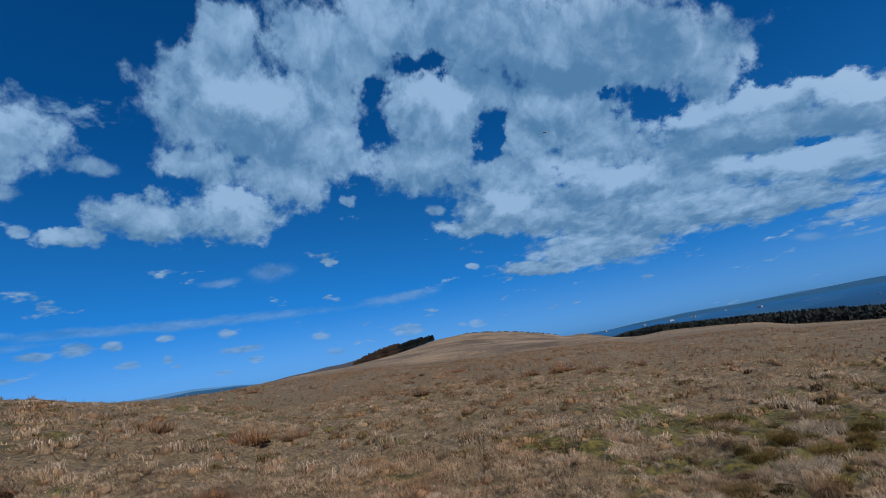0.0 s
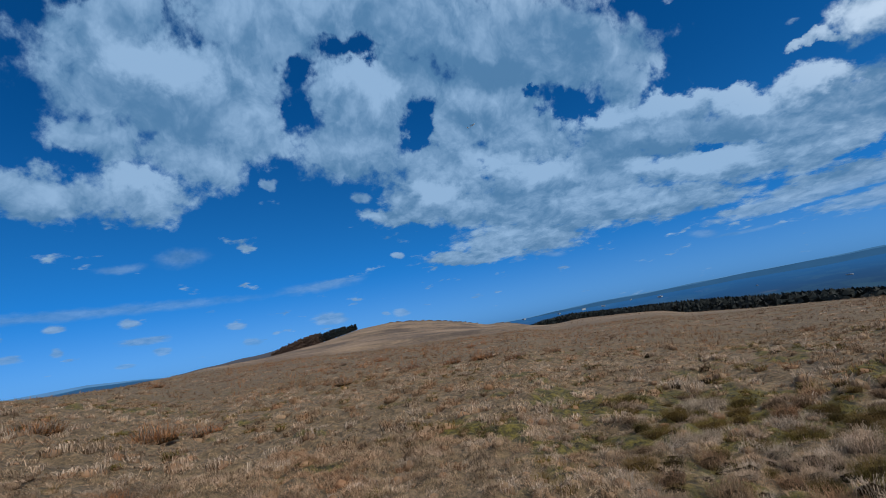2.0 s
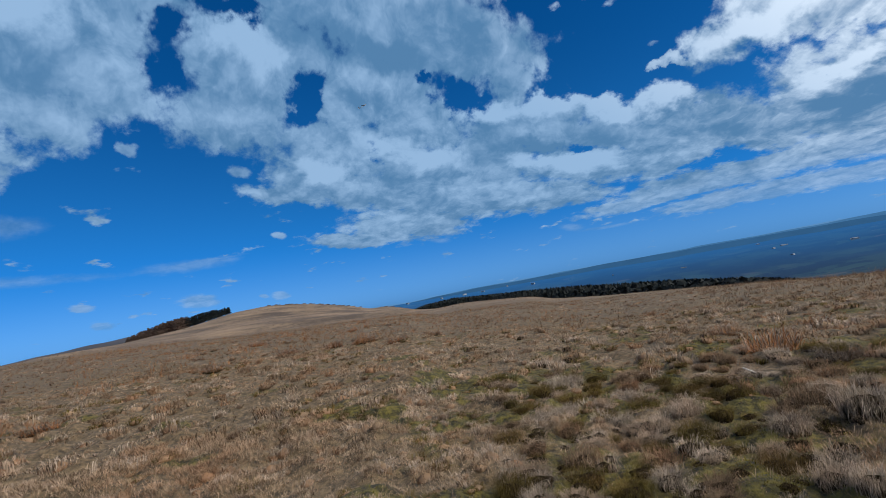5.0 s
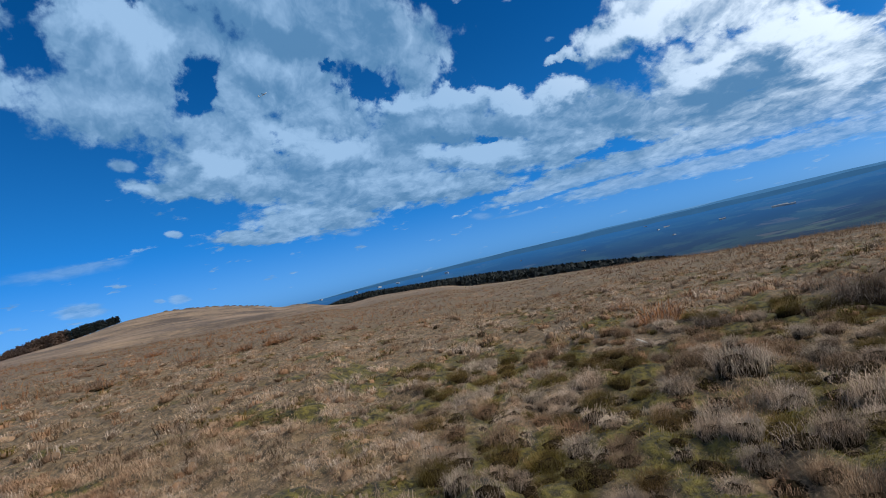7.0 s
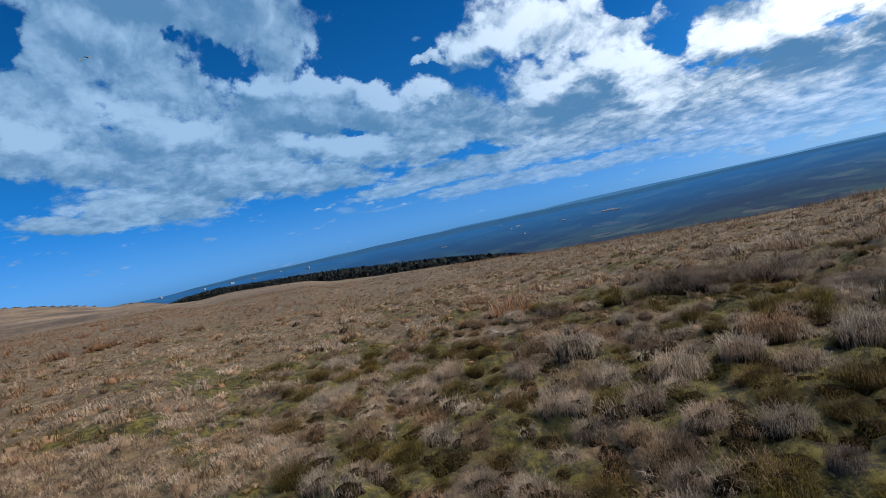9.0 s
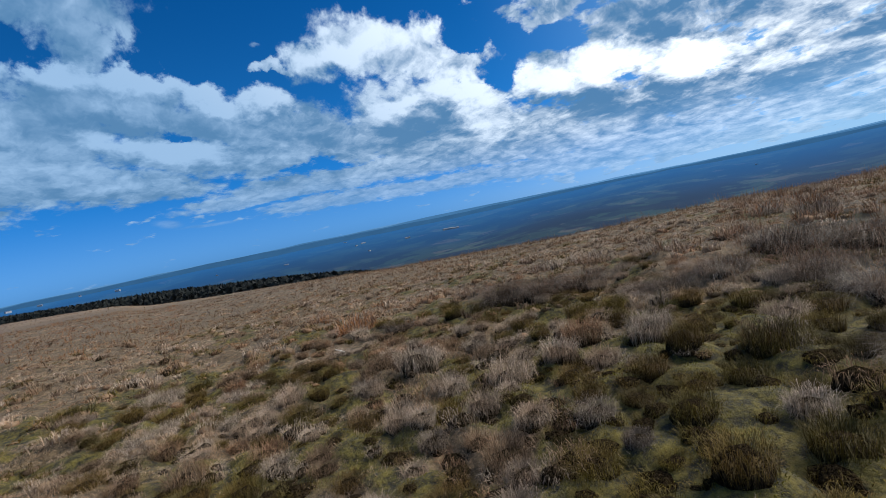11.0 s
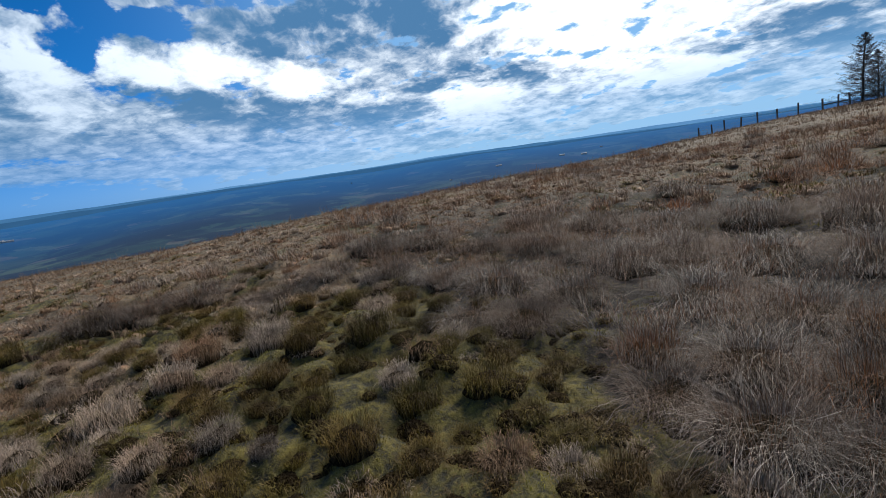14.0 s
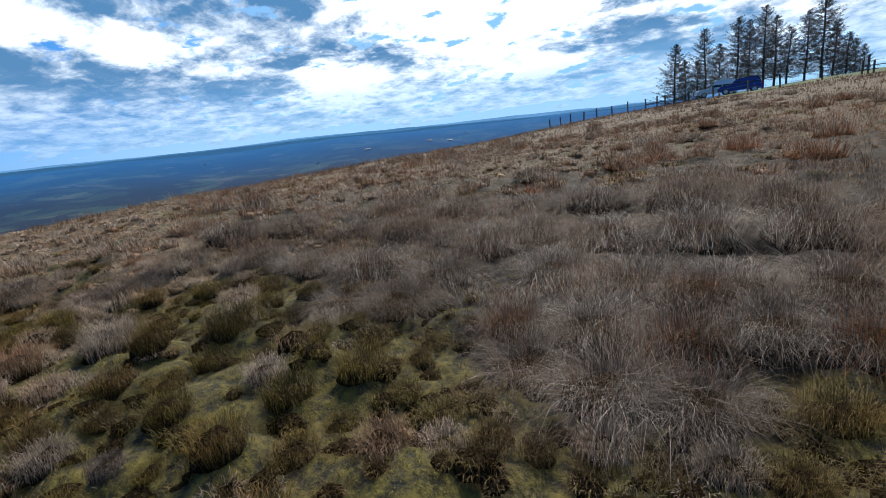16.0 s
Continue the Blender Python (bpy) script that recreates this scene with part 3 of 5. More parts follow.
def build_ground():
    view = np.arange(-64, 170, 0.4)
    rest = np.arange(170, 296, 2.1)
    az = np.radians(np.concatenate((view, rest)))
    radii, r = [], 0.6
    while r < VALLEY_FROM:
        radii.append(r)
        r *= 1.03 if r < 2.5 else (1.013 if r < 30 else 1.025)
    near = np.array(radii + [VALLEY_FROM])
    far = np.exp(np.linspace(math.log(VALLEY_FROM), math.log(4800.0), 46))

    def sheet(name, radii, mat, centre):
        rr, aa = np.meshgrid(radii, az, indexing="ij")
        x, y = rr * np.sin(aa), rr * np.cos(aa)
        verts = np.stack((x, y, ground_height(x, y)), -1).reshape(-1, 3)
        nr, na = rr.shape
        i, j = np.meshgrid(np.arange(nr - 1), np.arange(na), indexing="ij")
        j2 = (j + 1) % na
        quads = np.stack((i * na + j, i * na + j2, (i + 1) * na + j2, (i + 1) * na + j), -1)[..., ::-1].reshape(-1, 4)
        loops, counts = quads.ravel(), np.full(len(quads), 4)
        if centre:
            a = np.arange(na)
            fan = np.stack((np.full(na, len(verts)), (a + 1) % na, a), -1)[..., ::-1]
            verts = np.concatenate((verts, [[0, 0, float(ground_height(0.0, 0.0))]]))
            loops, counts = np.concatenate((loops, fan.ravel())), np.concatenate((counts, np.full(na, 3)))
        me = mesh_arrays(name, verts, loops, counts, [mat])
        me.polygons.foreach_set("use_smooth", np.ones(len(counts), bool))
        return me, x, y, rr, aa

    me, x, y, rr, aa = sheet("ground", near, MAT_TURF, True)
    distance = np.clip((rr - 60) / 90, 0, 1) * (1 - green_verge(rr, np.degrees(aa)))
    for key, values in (("moss", moss_cover(x, y)), ("shaded_peat", rush_bed(x, y)), ("distance", distance), ("mown", green_verge(rr, np.degrees(aa)))):
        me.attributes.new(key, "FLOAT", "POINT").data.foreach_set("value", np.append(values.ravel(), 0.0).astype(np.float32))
    tagged(new("ground", me), "rough brown moorland with hummocks, moss and rush beds", "ground", kind="structure")
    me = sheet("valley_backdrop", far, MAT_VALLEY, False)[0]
    tagged(new("valley_backdrop", me), "wide farmed valley with woods under a blue haze glow", "valley", kind="structure")


build_ground()


# ---- grass ----
rng = np.random.default_rng(7)


def blades(base, out, length, spread, width, two=True):
    """Blades as bent strips: roots, level unit way they lean, length, how far they lean (0 upright, 1 flat), width."""
    n = len(base)
    side = np.stack((-out[:, 1], out[:, 0]), 1)
    turn = rng.uniform(-0.9, 0.9, n)
    side = side * np.cos(turn)[:, None] + out * np.sin(turn)[:, None]
    L, S, W = length[:, None], spread[:, None], width[:, None] * 0.5
    up = np.array([[0, 0, 1.0]])
    o3, s3 = np.c_[out, np.zeros(n)], np.c_[side, np.zeros(n)]
    tip = base + o3 * L * (0.25 + 0.70 * S) * S ** 0.5 + up * L * (1 - S ** 1.5 * 0.92)
    if not two:
        v = np.stack((base - s3 * W, base + s3 * W, tip), 1).reshape(-1, 3)
        k = np.arange(n) * 3
        return v, np.stack((k, k + 1, k + 2), 1).ravel(), np.full(n, 3)
    mid = base + o3 * L * S * 0.42 + up * L * (0.60 - 0.26 * S ** 2)
    v = np.stack((base - s3 * W, base + s3 * W, mid - s3 * W * 0.8, mid + s3 * W * 0.8, tip), 1).reshape(-1, 3)
    k = (np.arange(n) * 5)[:, None]
    loops = (k + np.array([[0, 1, 3, 2, 2, 3, 4]])).ravel()
    return v, loops, np.tile([4, 3], n)


def join(parts):
    vs, ls, cs, at = [], [], [], 0
    for v, l, c in parts:
        vs.append(v)
        ls.append(l + at)
        cs.append(c)
        at += len(v)
    return np.concatenate(vs), np.concatenate(ls), np.concatenate(cs)


def spread_over(n, r0, r1, a0=-64, a1=164):
    r = np.sqrt(rng.uniform(r0 * r0, r1 * r1, n))
    a = np.radians(rng.uniform(a0, a1, n))
    return r * np.sin(a), r * np.cos(a)


def lean_from_hummock(x, y):
    """For each place the way out from the nearest hummock's top, and how near that top is."""
    x, y = wander(x, y)
    ix, iy = np.floor(x / CELL), np.floor(y / CELL)
    best, ox, oy, hh = np.full(len(x), 9.0), np.zeros(len(x)), np.zeros(len(x)), np.zeros(len(x))
    for dx in (-1, 0, 1):
        for dy in (-1, 0, 1):
            cx, cy, rho, h = hummock(ix + dx, iy + dy)
            d = np.hypot(x - cx, y - cy) / rho
            m = d < best
            best, ox, oy, hh = np.where(m, d, best), np.where(m, x - cx, ox), np.where(m, y - cy, oy), np.where(m, h, hh)
    a = np.arctan2(oy, ox) - 0.593 + rng.normal(0, 0.5, len(x))
    return np.stack((np.cos(a), np.sin(a)), 1), np.clip(1 - best, 0, 1), hh


def grass_field(name, n, r0, r1, length, width, two, mat, label, wet, a0=-64, a1=164, clump=0.0, per=1, flat=(0.55, 1.15)):
    """n tufts of per blades each."""
    x, y = spread_over(n, r0, r1, a0, a1)
    m = moss_cover(x, y)
    keep = (m > rng.uniform(0.2, 0.75, n)) == wet
    if clump:
        keep &= 0.5 * soft_noise(x, y, clump, 61) + 0.5 * soft_noise(x, y, clump * 0.35, 62) > rng.uniform(0.3, 0.62, n)
    x, y = x[keep], y[keep]
    out, near, h = lean_from_hummock(x, y)
    keep = rng.uniform(0, 1, len(x)) < 0.10 + 1.3 * near + 1.5 * h
    x, y, out, near, h = x[keep], y[keep], out[keep], near[keep], h[keep]
    tall = (0.6 + 0.8 * soft_noise(x, y, 1.7, 63)) * rng.uniform(0.6, 1.25, len(x)) * (0.6 + 0.7 * near + 2.5 * h * (not wet))
    if per > 1:
        x, y, tall, near = (np.repeat(q, per) for q in (x, y, tall, near))
        a = rng.uniform(0, 2 * np.pi, len(x))
        d = np.abs(rng.normal(0, length * 0.28, len(x)))
        x, y, out = x + d * np.cos(a), y + d * np.sin(a), np.stack((np.cos(a), np.sin(a)), 1)
    z = ground_height(x, y) - 0.01
    L = length * tall * rng.uniform(0.6, 1.25, len(x))
    S = np.clip(rng.uniform(*flat, len(x)) - 0.30 * near ** 2, 0.05, 1.1)
    W = width * rng.uniform(0.6, 1.4, len(x))
    v, l, c = blades(np.stack((x, y, z), 1), out, L, S, W, two)
    return tagged(new(name, mesh_arrays(name, v, l, c, [mat])), label, "grass", kind="stuff")


def bed_tangle(name, n, r1, mat, label, length, width, lean):
    """Loose stems that lean every way all over the rush bed."""
    x, y = spread_over(n, 2.0, r1, 86, 168)
    keep = (rush_bed(x, y) > 0.5) & (0.55 * soft_noise(x, y, 0.8, 64) + 0.45 * soft_noise(x, y, 0.3, 65) > rng.uniform(0.42, 0.72, n)) & (np.hypot(x, y) > bed_front(np.degrees(np.arctan2(x, y))) + 0.45)
    x, y = x[keep], y[keep]
    a = rng.uniform(0, 2 * np.pi, len(x))
    z = ground_height(x, y) + 0.16 * soft_noise(x, y, 0.5, 66)
    L = length * rng.uniform(0.5, 1.2, len(x)) * (0.6 + 0.7 * soft_noise(x, y, 0.9, 67))
    v, l, c = blades(np.stack((x, y, z), 1), np.stack((np.cos(a), np.sin(a)), 1), L, rng.uniform(*lean, len(x)), width * rng.uniform(0.6, 1.3, len(x)))
    return tagged(new(name, mesh_arrays(name, v, l, c, [mat])), label, "rushes", kind="stuff")


grass_field("moor_grass", 170000, 1.3, 8, 0.075, 0.0038, True, MAT_STRAW, "short dry moor grass between tussocks", False, 20, 112)
grass_field("moor_grass", 30000, 2.4, 8, 0.085, 0.0045, True, MAT_STRAW, "dry straw moor grass in low tufts", False, -64, 24, per=7, flat=(0.6, 1.1))
grass_field("moss_carpet", 300000, 1.3, 8.5, 0.030, 0.0050, True, MAT_MOSS, "short yellow-green moss and grass in a wet hollow", True, 20, 168)
grass_field("moor_grass", 20000, 7.5, 22, 0.085, 0.0085, True, MAT_STRAW, "dry straw moor grass in low tufts", False, -64, 26, per=8, flat=(0.75, 1.15))
# towards the sun a darker blade colour stands in for the backlit side
grass_field("moor_grass", 34000, 7.5, 24, 0.085, 0.0085, True, MAT_RUSSET, "dull brown moor grass in low tufts, darkened for backlight", False, 26, 164, per=8, flat=(0.75, 1.15))
grass_field("moss_carpet", 130000, 4, 25, 0.06, 0.011, False, MAT_MOSS, "short green moss between dry grass", True)
grass_field("loose_rushes", 9000, 6.5, 24, 0.27, 0.0055, True, MAT_RUSH, "fine brown rushes between the clumps", False, 84, 164, clump=3.0, per=9, flat=(0.5, 1.1))
bed_tangle("loose_rushes", 60000, 9.0, MAT_BLEACH, "bleached rush leaves strewn over a rush bed", 0.24, 0.0030, (0.45, 1.1))
bed_tangle("loose_rushes", 30000, 9.0, MAT_RUSH, "brown rush stems standing in a rush bed", 0.30, 0.0026, (0.25, 1.0))
grass_field("loose_rushes", 18000, 18, 62, 0.30, 0.016, False, MAT_RUSSET, "brown rushes thinning out towards the brow", False, 36, 162, clump=5.0, per=6, flat=(0.2, 0.9))
grass_field("loose_rushes", 6000, 16, 70, 0.30, 0.016, False, MAT_FLAX, "orange-brown rushes in a band across the moor", False, -30, 24, clump=9.0, per=5, flat=(0.2, 0.9))
grass_field("moor_grass", 56000, 20, 75, 0.17, 0.024, False, MAT_TAN, "bleached moor grass on the brow of the hill", False, -64, 42, clump=2.5, per=5, flat=(0.4, 1.05))
# the sunward brow also takes the darker colour, as grass seen backlit
grass_field("moor_grass", 64000, 20, 75, 0.17, 0.024, False, MAT_RUSSET, "brown moor grass on the brow of the hill, darkened for backlight", False, 42, 164, clump=2.5, per=5, flat=(0.4, 1.05))
grass_field("moor_grass", 90000, 70, 430, 0.32, 0.13, False, MAT_TAN, "bleached grass on a distant hillside", False, -36, 40, clump=14.0)


def arcs(n, root, reach, crown, width, droop, rg=rng, stray=0.22):
    """Long blades that rise, bend over and hang down all round a tussock of about reach metres in radius."""
    a = rg.uniform(0, 2 * np.pi, n)
    ra = a + rg.normal(0, 0.7, n)
    d = root * np.sqrt(rg.uniform(0, 1, n))
    base = np.stack((d * np.cos(ra), d * np.sin(ra), np.zeros(n)), 1)
    out = np.stack((np.cos(a), np.sin(a), np.zeros(n)), 1)
    side = np.stack((-np.sin(a), np.cos(a), np.zeros(n)), 1)
    R = (reach * rg.uniform(0.25, 1.1, n))[:, None]
    C = (crown * rg.uniform(0.55, 1.15, n))[:, None]
    D = np.clip(rg.uniform(droop - 0.35, droop + 0.25, n), 0, 1.1)[:, None]
    sway = side * (rg.normal(0, stray, n)[:, None] * R)
    W = side * (width * rg.uniform(0.6, 1.3, n)[:, None] * 0.5)
    up = np.array([[0, 0, 1.0]])
    p1 = base + out * R * 0.28 + up * C * 0.72 + sway * 0.2
    p2 = base + out * R * 0.62 + up * C * (1.0 - 0.25 * D) + sway * 0.55
    p3 = base + out * R * 1.0 + up * C * (1.05 - 0.98 * D) + sway
    v = np.stack((base - W, base + W, p1 - W, p1 + W, p2 - W * 0.8, p2 + W * 0.8, p3), 1).reshape(-1, 3)
    k = (np.arange(n) * 7)[:, None]
    return v, (k + np.array([[0, 1, 3, 2, 2, 3, 5, 4, 4, 5, 6]])).ravel(), np.tile([4, 4, 3], n)


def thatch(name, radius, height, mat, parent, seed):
    """The matted heart of a tussock, coloured near black for the shade inside."""
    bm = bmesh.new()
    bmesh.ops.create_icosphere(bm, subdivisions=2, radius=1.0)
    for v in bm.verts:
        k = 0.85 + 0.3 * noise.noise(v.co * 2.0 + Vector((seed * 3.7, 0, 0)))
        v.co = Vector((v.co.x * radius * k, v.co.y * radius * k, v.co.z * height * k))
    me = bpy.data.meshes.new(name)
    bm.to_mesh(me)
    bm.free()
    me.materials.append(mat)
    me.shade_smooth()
    ob = new(name, me)
    ob.parent = parent
    return ob


def drop_patterns(kinds):
    for k in kinds:
        for o in (*k.children, k):
            bpy.data.objects.remove(o)


def put_on_ground(ob, x, y, size, turn, high=1.0):
    z = float(ground_height(np.array([x]), np.array([y]))[0])
    return copy_thing(ob, Matrix.LocRotScale((x, y, z - 0.02), Euler((0, 0, turn)), (size, size, size * high)))


# ---- hummocky sward: low domes of matted grass, too many to count ----
def sward(label, n, r0, r1, a0, a1, sizes, per, width, seed, low=1.0):
    """n domes of drooping blades, each over a matted heart, some darkened for shade."""
    rg = np.random.default_rng(seed)
    a = np.radians(rg.uniform(a0, a1, n))
    r = np.sqrt(rg.uniform(r0 * r0, r1 * r1, n))
    x, y = r * np.sin(a), r * np.cos(a)
    z = ground_height(x, y)
    wet, size = moss_cover(x, y), sizes[0] + (sizes[1] - sizes[0]) * rg.uniform(0, 1, n) ** 1.6
    hue = soft_noise(x, y, 2.2, 91) * 0.6 + rg.uniform(0, 0.4, n)
    ball = bmesh.new()
    bmesh.ops.create_icosphere(ball, subdivisions=1, radius=1.0)
    bv, bf = np.array([v.co[:] for v in ball.verts]), np.array([[v.index for v in f.verts] for f in ball.faces])
    ball.free()
    parts, slots = [], []
    for i in range(n):
        kind = 2 if rg.random() < (0.10 + 0.8 * wet[i] if low == 1.0 else 0.15 * wet[i]) else (0 if hue[i] > 0.42 else 1)
        tall = low * size[i] * rg.uniform(0.45, 0.9) * (0.75 if kind == 2 else 1.0)
        v, l, c = arcs(per, size[i] * 0.72, size[i] * 0.66, tall, width, 0.70, rg, 0.4)
        parts.append((v + np.array([[x[i], y[i], z[i] - 0.015]]), l, c))
        slots.append(np.full(len(c), kind))
        snug = 0.72 if r[i] < 6 and a[i] > 0.25 else 0.6
        lump = bv * np.array([[size[i] * snug, size[i] * snug, tall * snug * 0.95]]) * rg.uniform(0.8, 1.15, (len(bv), 1))
        parts.append((lump + np.array([[x[i], y[i], z[i] - 0.01]]), bf.ravel(), np.full(len(bf), 3)))
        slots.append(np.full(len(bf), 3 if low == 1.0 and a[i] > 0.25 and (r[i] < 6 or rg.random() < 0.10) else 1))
    me = mesh_arrays("moor_sward", *join(parts), [MAT_TUSSOCK, MAT_RUSSET, MAT_HEATH, MAT_SHADE_THATCH])
    me.polygons.foreach_set("material_index", np.concatenate(slots).astype(np.int32))
    return tagged(new("moor_sward", me), label, "grass", kind="stuff")


sward("small matted hummocks of dry grass and moss close by", 1000, 1.7, 8, 10, 116, (0.08, 0.20), 105, 0.0030, 3)
sward("small matted hummocks of dry grass and moss before a rush bed", 130, 1.4, 2.7, 112, 168, (0.07, 0.16), 105, 0.0030, 13)
sward("low hummocks of dry grass and moss", 420, 2.6, 8, -64, 10, (0.08, 0.19), 70, 0.004, 4)
sward("low hummocks of bleached grass across the moor", 2500, 7.5, 20, -64, 150, (0.10, 0.28), 36, 0.012, 5)
sward("distant hummocks of bleached grass on the brow", 2600, 20, 55, -60, 150, (0.16, 0.34), 14, 0.030, 6, 0.5)


# ---- grass tussocks ----
def tussock(label, n, crown, mat, seed, droop=0.78):
    """A shaggy tussock half a metre in radius."""
    base = new("grass_tussock")
    base.empty_display_size = 0.1
    tagged(base, label, "tussock", "grass tussocks on the moor")
    ob = tagged(new("blade_mop", mesh_arrays("blade_mop", *arcs(n, 0.38, 0.30, crown, 0.0056, droop, stray=0.45), [mat])), kind="stuff")
    ob.parent = base
    thatch("heart", 0.43, crown * 0.76, MAT_SHADE_THATCH, base, seed)
    return base


# what stands out among them: place, size, kind (0 white, 1 grey, 2 sandy, 3 mossy)
HUMMOCKS_NEAR = [
    (2.78, 0.91, 0.21, 0), (2.5, 0.34, 0.38, 3), (2.36, -0.02, 0.32, 3), (2.13, -0.44, 0.33, 2), (2.0, -0.72, 0.28, 1), (3.14, 0.65, 0.37, 3),
    (2.93, -0.06, 0.4, 3), (2.89, -0.54, 0.43, 3), (2.24, -0.82, 0.29, 3), (3.78, 0.41, 0.36, 3), (3.28, 0.05, 0.34, 1), (4.17, 0.21, 0.55, 3),
    (3.99, 2.44, 0.57, 1), (4.36, 2.05, 0.45, 1), (5.06, 2.06, 0.57, 2), (4.84, 1.28, 0.5, 1), (3.83, 3.16, 0.48, 1), (4.28, 3.88, 0.66, 1),
    (3.28, 2.33, 0.37, 1), (3.3, -0.75, 0.34, 3), (3.64, -0.37, 0.33, 3), (2.53, -0.71, 0.27, 3), (2.86, -0.92, 0.24, 3)]
HUMMOCKS_BETWEEN = [
    (2.94, 2.77, 0.32, 1), (1.87, -0.94, 0.28, 3), (6.06, 1.99, 0.41, 3), (6.17, 2.51, 0.46, 3), (4.3, 0.87, 0.39, 3), (3.83, 1.07, 0.34, 3),
    (3.53, 1.47, 0.34, 3), (2.67, 0.7, 0.23, 3), (2.47, -0.28, 0.24, 3), (4.83, -0.09, 0.38, 3), (4.23, -0.28, 0.34, 3), (1.56, -1.38, 0.34, 1),
    (2.74, 2.51, 0.32, 1), (2.93, 3.02, 0.35, 1), (2.37, 3.46, 0.33, 2), (2.3, 4.16, 0.42, 2), (1.71, 4.49, 0.45, 2), (3.18, 1.3, 0.33, 1)]
HUMMOCKS_EDGE = [
    (2.43, 1.54, 0.28, 1), (3.35, 5.24, 0.44, 1), (2.84, 7.71, 0.56, 1), (1.94, 5.45, 0.36, 2), (3.57, 4.07, 0.42, 1), (3.71, 2.96, 0.38, 1),
    (4.29, 1.6, 0.38, 1), (5.1, 1.32, 0.52, 1), (1.13, -1.64, 0.31, 1), (1.28, -1.44, 0.24, 3), (1.05, -2.28, 0.4, 3), (0.64, -2.14, 0.31, 2),
    (0.92, -1.79, 0.28, 3), (0.62, -2.53, 0.36, 1), (1.5, -1.27, 0.24, 3), (1.71, -1.09, 0.24, 3), (1.0, -2.75, 0.3, 3)]


def build_tussocks():
    pale = [tussock("shaggy tussock of greyish bleached moor grass", 640, 0.38, MAT_TUSSOCK, i, 0.66) for i in range(3)]
    olive = [tussock("low olive tussock of moss and fine grass", 640, 0.34, MAT_HEATH, 5 + i, 0.6) for i in range(2)]
    white = [tussock("pale bleached tussock with drooping leaves beside moss", 1000, 0.36, MAT_LEAF, 9, 0.95)]
    sandy = [tussock("sandy tussock of dry moor grass", 640, 0.36, MAT_RUSSET, 12 + i, 0.66) for i in range(2)]
    rg = random.Random(17)
    spots = []
    for x, y, size, k in HUMMOCKS_NEAR + HUMMOCKS_BETWEEN + HUMMOCKS_EDGE:
        spots.append((x, y, size))
        put_on_ground(rg.choice((white, pale, sandy, olive)[k]), x, y, size, rg.uniform(0, 6.28), rg.uniform(1.1, 1.4))
    tries = 0
    while len(spots) < 298 and tries < 30000:
        tries += 1
        a = rg.uniform(12, 112)
        r = 1.9 + 7.6 * rg.random() ** 0.75
        x, y = r * math.sin(radians(a)), r * math.cos(radians(a))
        size = rg.uniform(0.22, 0.5)
        if r > bed_front(a) - 0.2:
            continue
        if any((x - u) ** 2 + (y - v) ** 2 < (0.46 * (size + s)) ** 2 for u, v, s in spots):
            continue
        wet = float(moss_cover(np.array([x]), np.array([y]))[0])
        if wet > 0.3 and rg.random() < 0.35:
            continue
        spots.append((x, y, size))
        kind = rg.choice(olive) if rg.random() < 0.10 + 0.75 * wet else rg.choice(pale + sandy)
        put_on_ground(kind, x, y, size, rg.uniform(0, 6.28), rg.uniform(0.8, 1.3))
    drop_patterns(pale + olive + white + sandy)


build_tussocks()


# ---- rush clumps ----
def rush_clump(stems, leaves, rise, width=0.0029, stem_mat=None):
    """A clump half a metre in radius, its stems about rise metres high."""
    base = new("rush_clump")
    base.empty_display_size = 0.1
    n = stems
    a = rng.uniform(0, 2 * np.pi, n)
    d = 0.36 * np.sqrt(rng.uniform(0, 1, n))
    oa = a + rng.normal(0, 1.5, n)
    b = np.stack((d * np.cos(a), d * np.sin(a), np.full(n, -0.04)), 1)
    v, l, c = blades(b, np.stack((np.cos(oa), np.sin(oa)), 1), rise * rng.uniform(0.3, 1.2, n), np.clip(rng.uniform(0.12, 1.0, n) * (0.65 + d * 1.7), 0.05, 1), width * rng.uniform(0.7, 1.3, n))
    ob = tagged(new("stem_mop", mesh_arrays("stem_mop", v, l, c, [stem_mat or MAT_RUSH])), kind="stuff")
    ob.parent = base
    ob = tagged(new("leaf_skirt", mesh_arrays("leaf_skirt", *arcs(int(leaves * 0.55), 0.36, 0.66, rise * 0.80, width, 0.85, stray=0.6), [MAT_LEAF if width < 0.005 else MAT_BLEACH])), "bleached drooping leaves", kind="stuff")
    ob.parent = base
    thatch("heart", 0.50 if width < 0.005 else 0.42, rise * (0.50 if width < 0.005 else 0.18), MAT_SHADE_THATCH, base, stems)
    return base


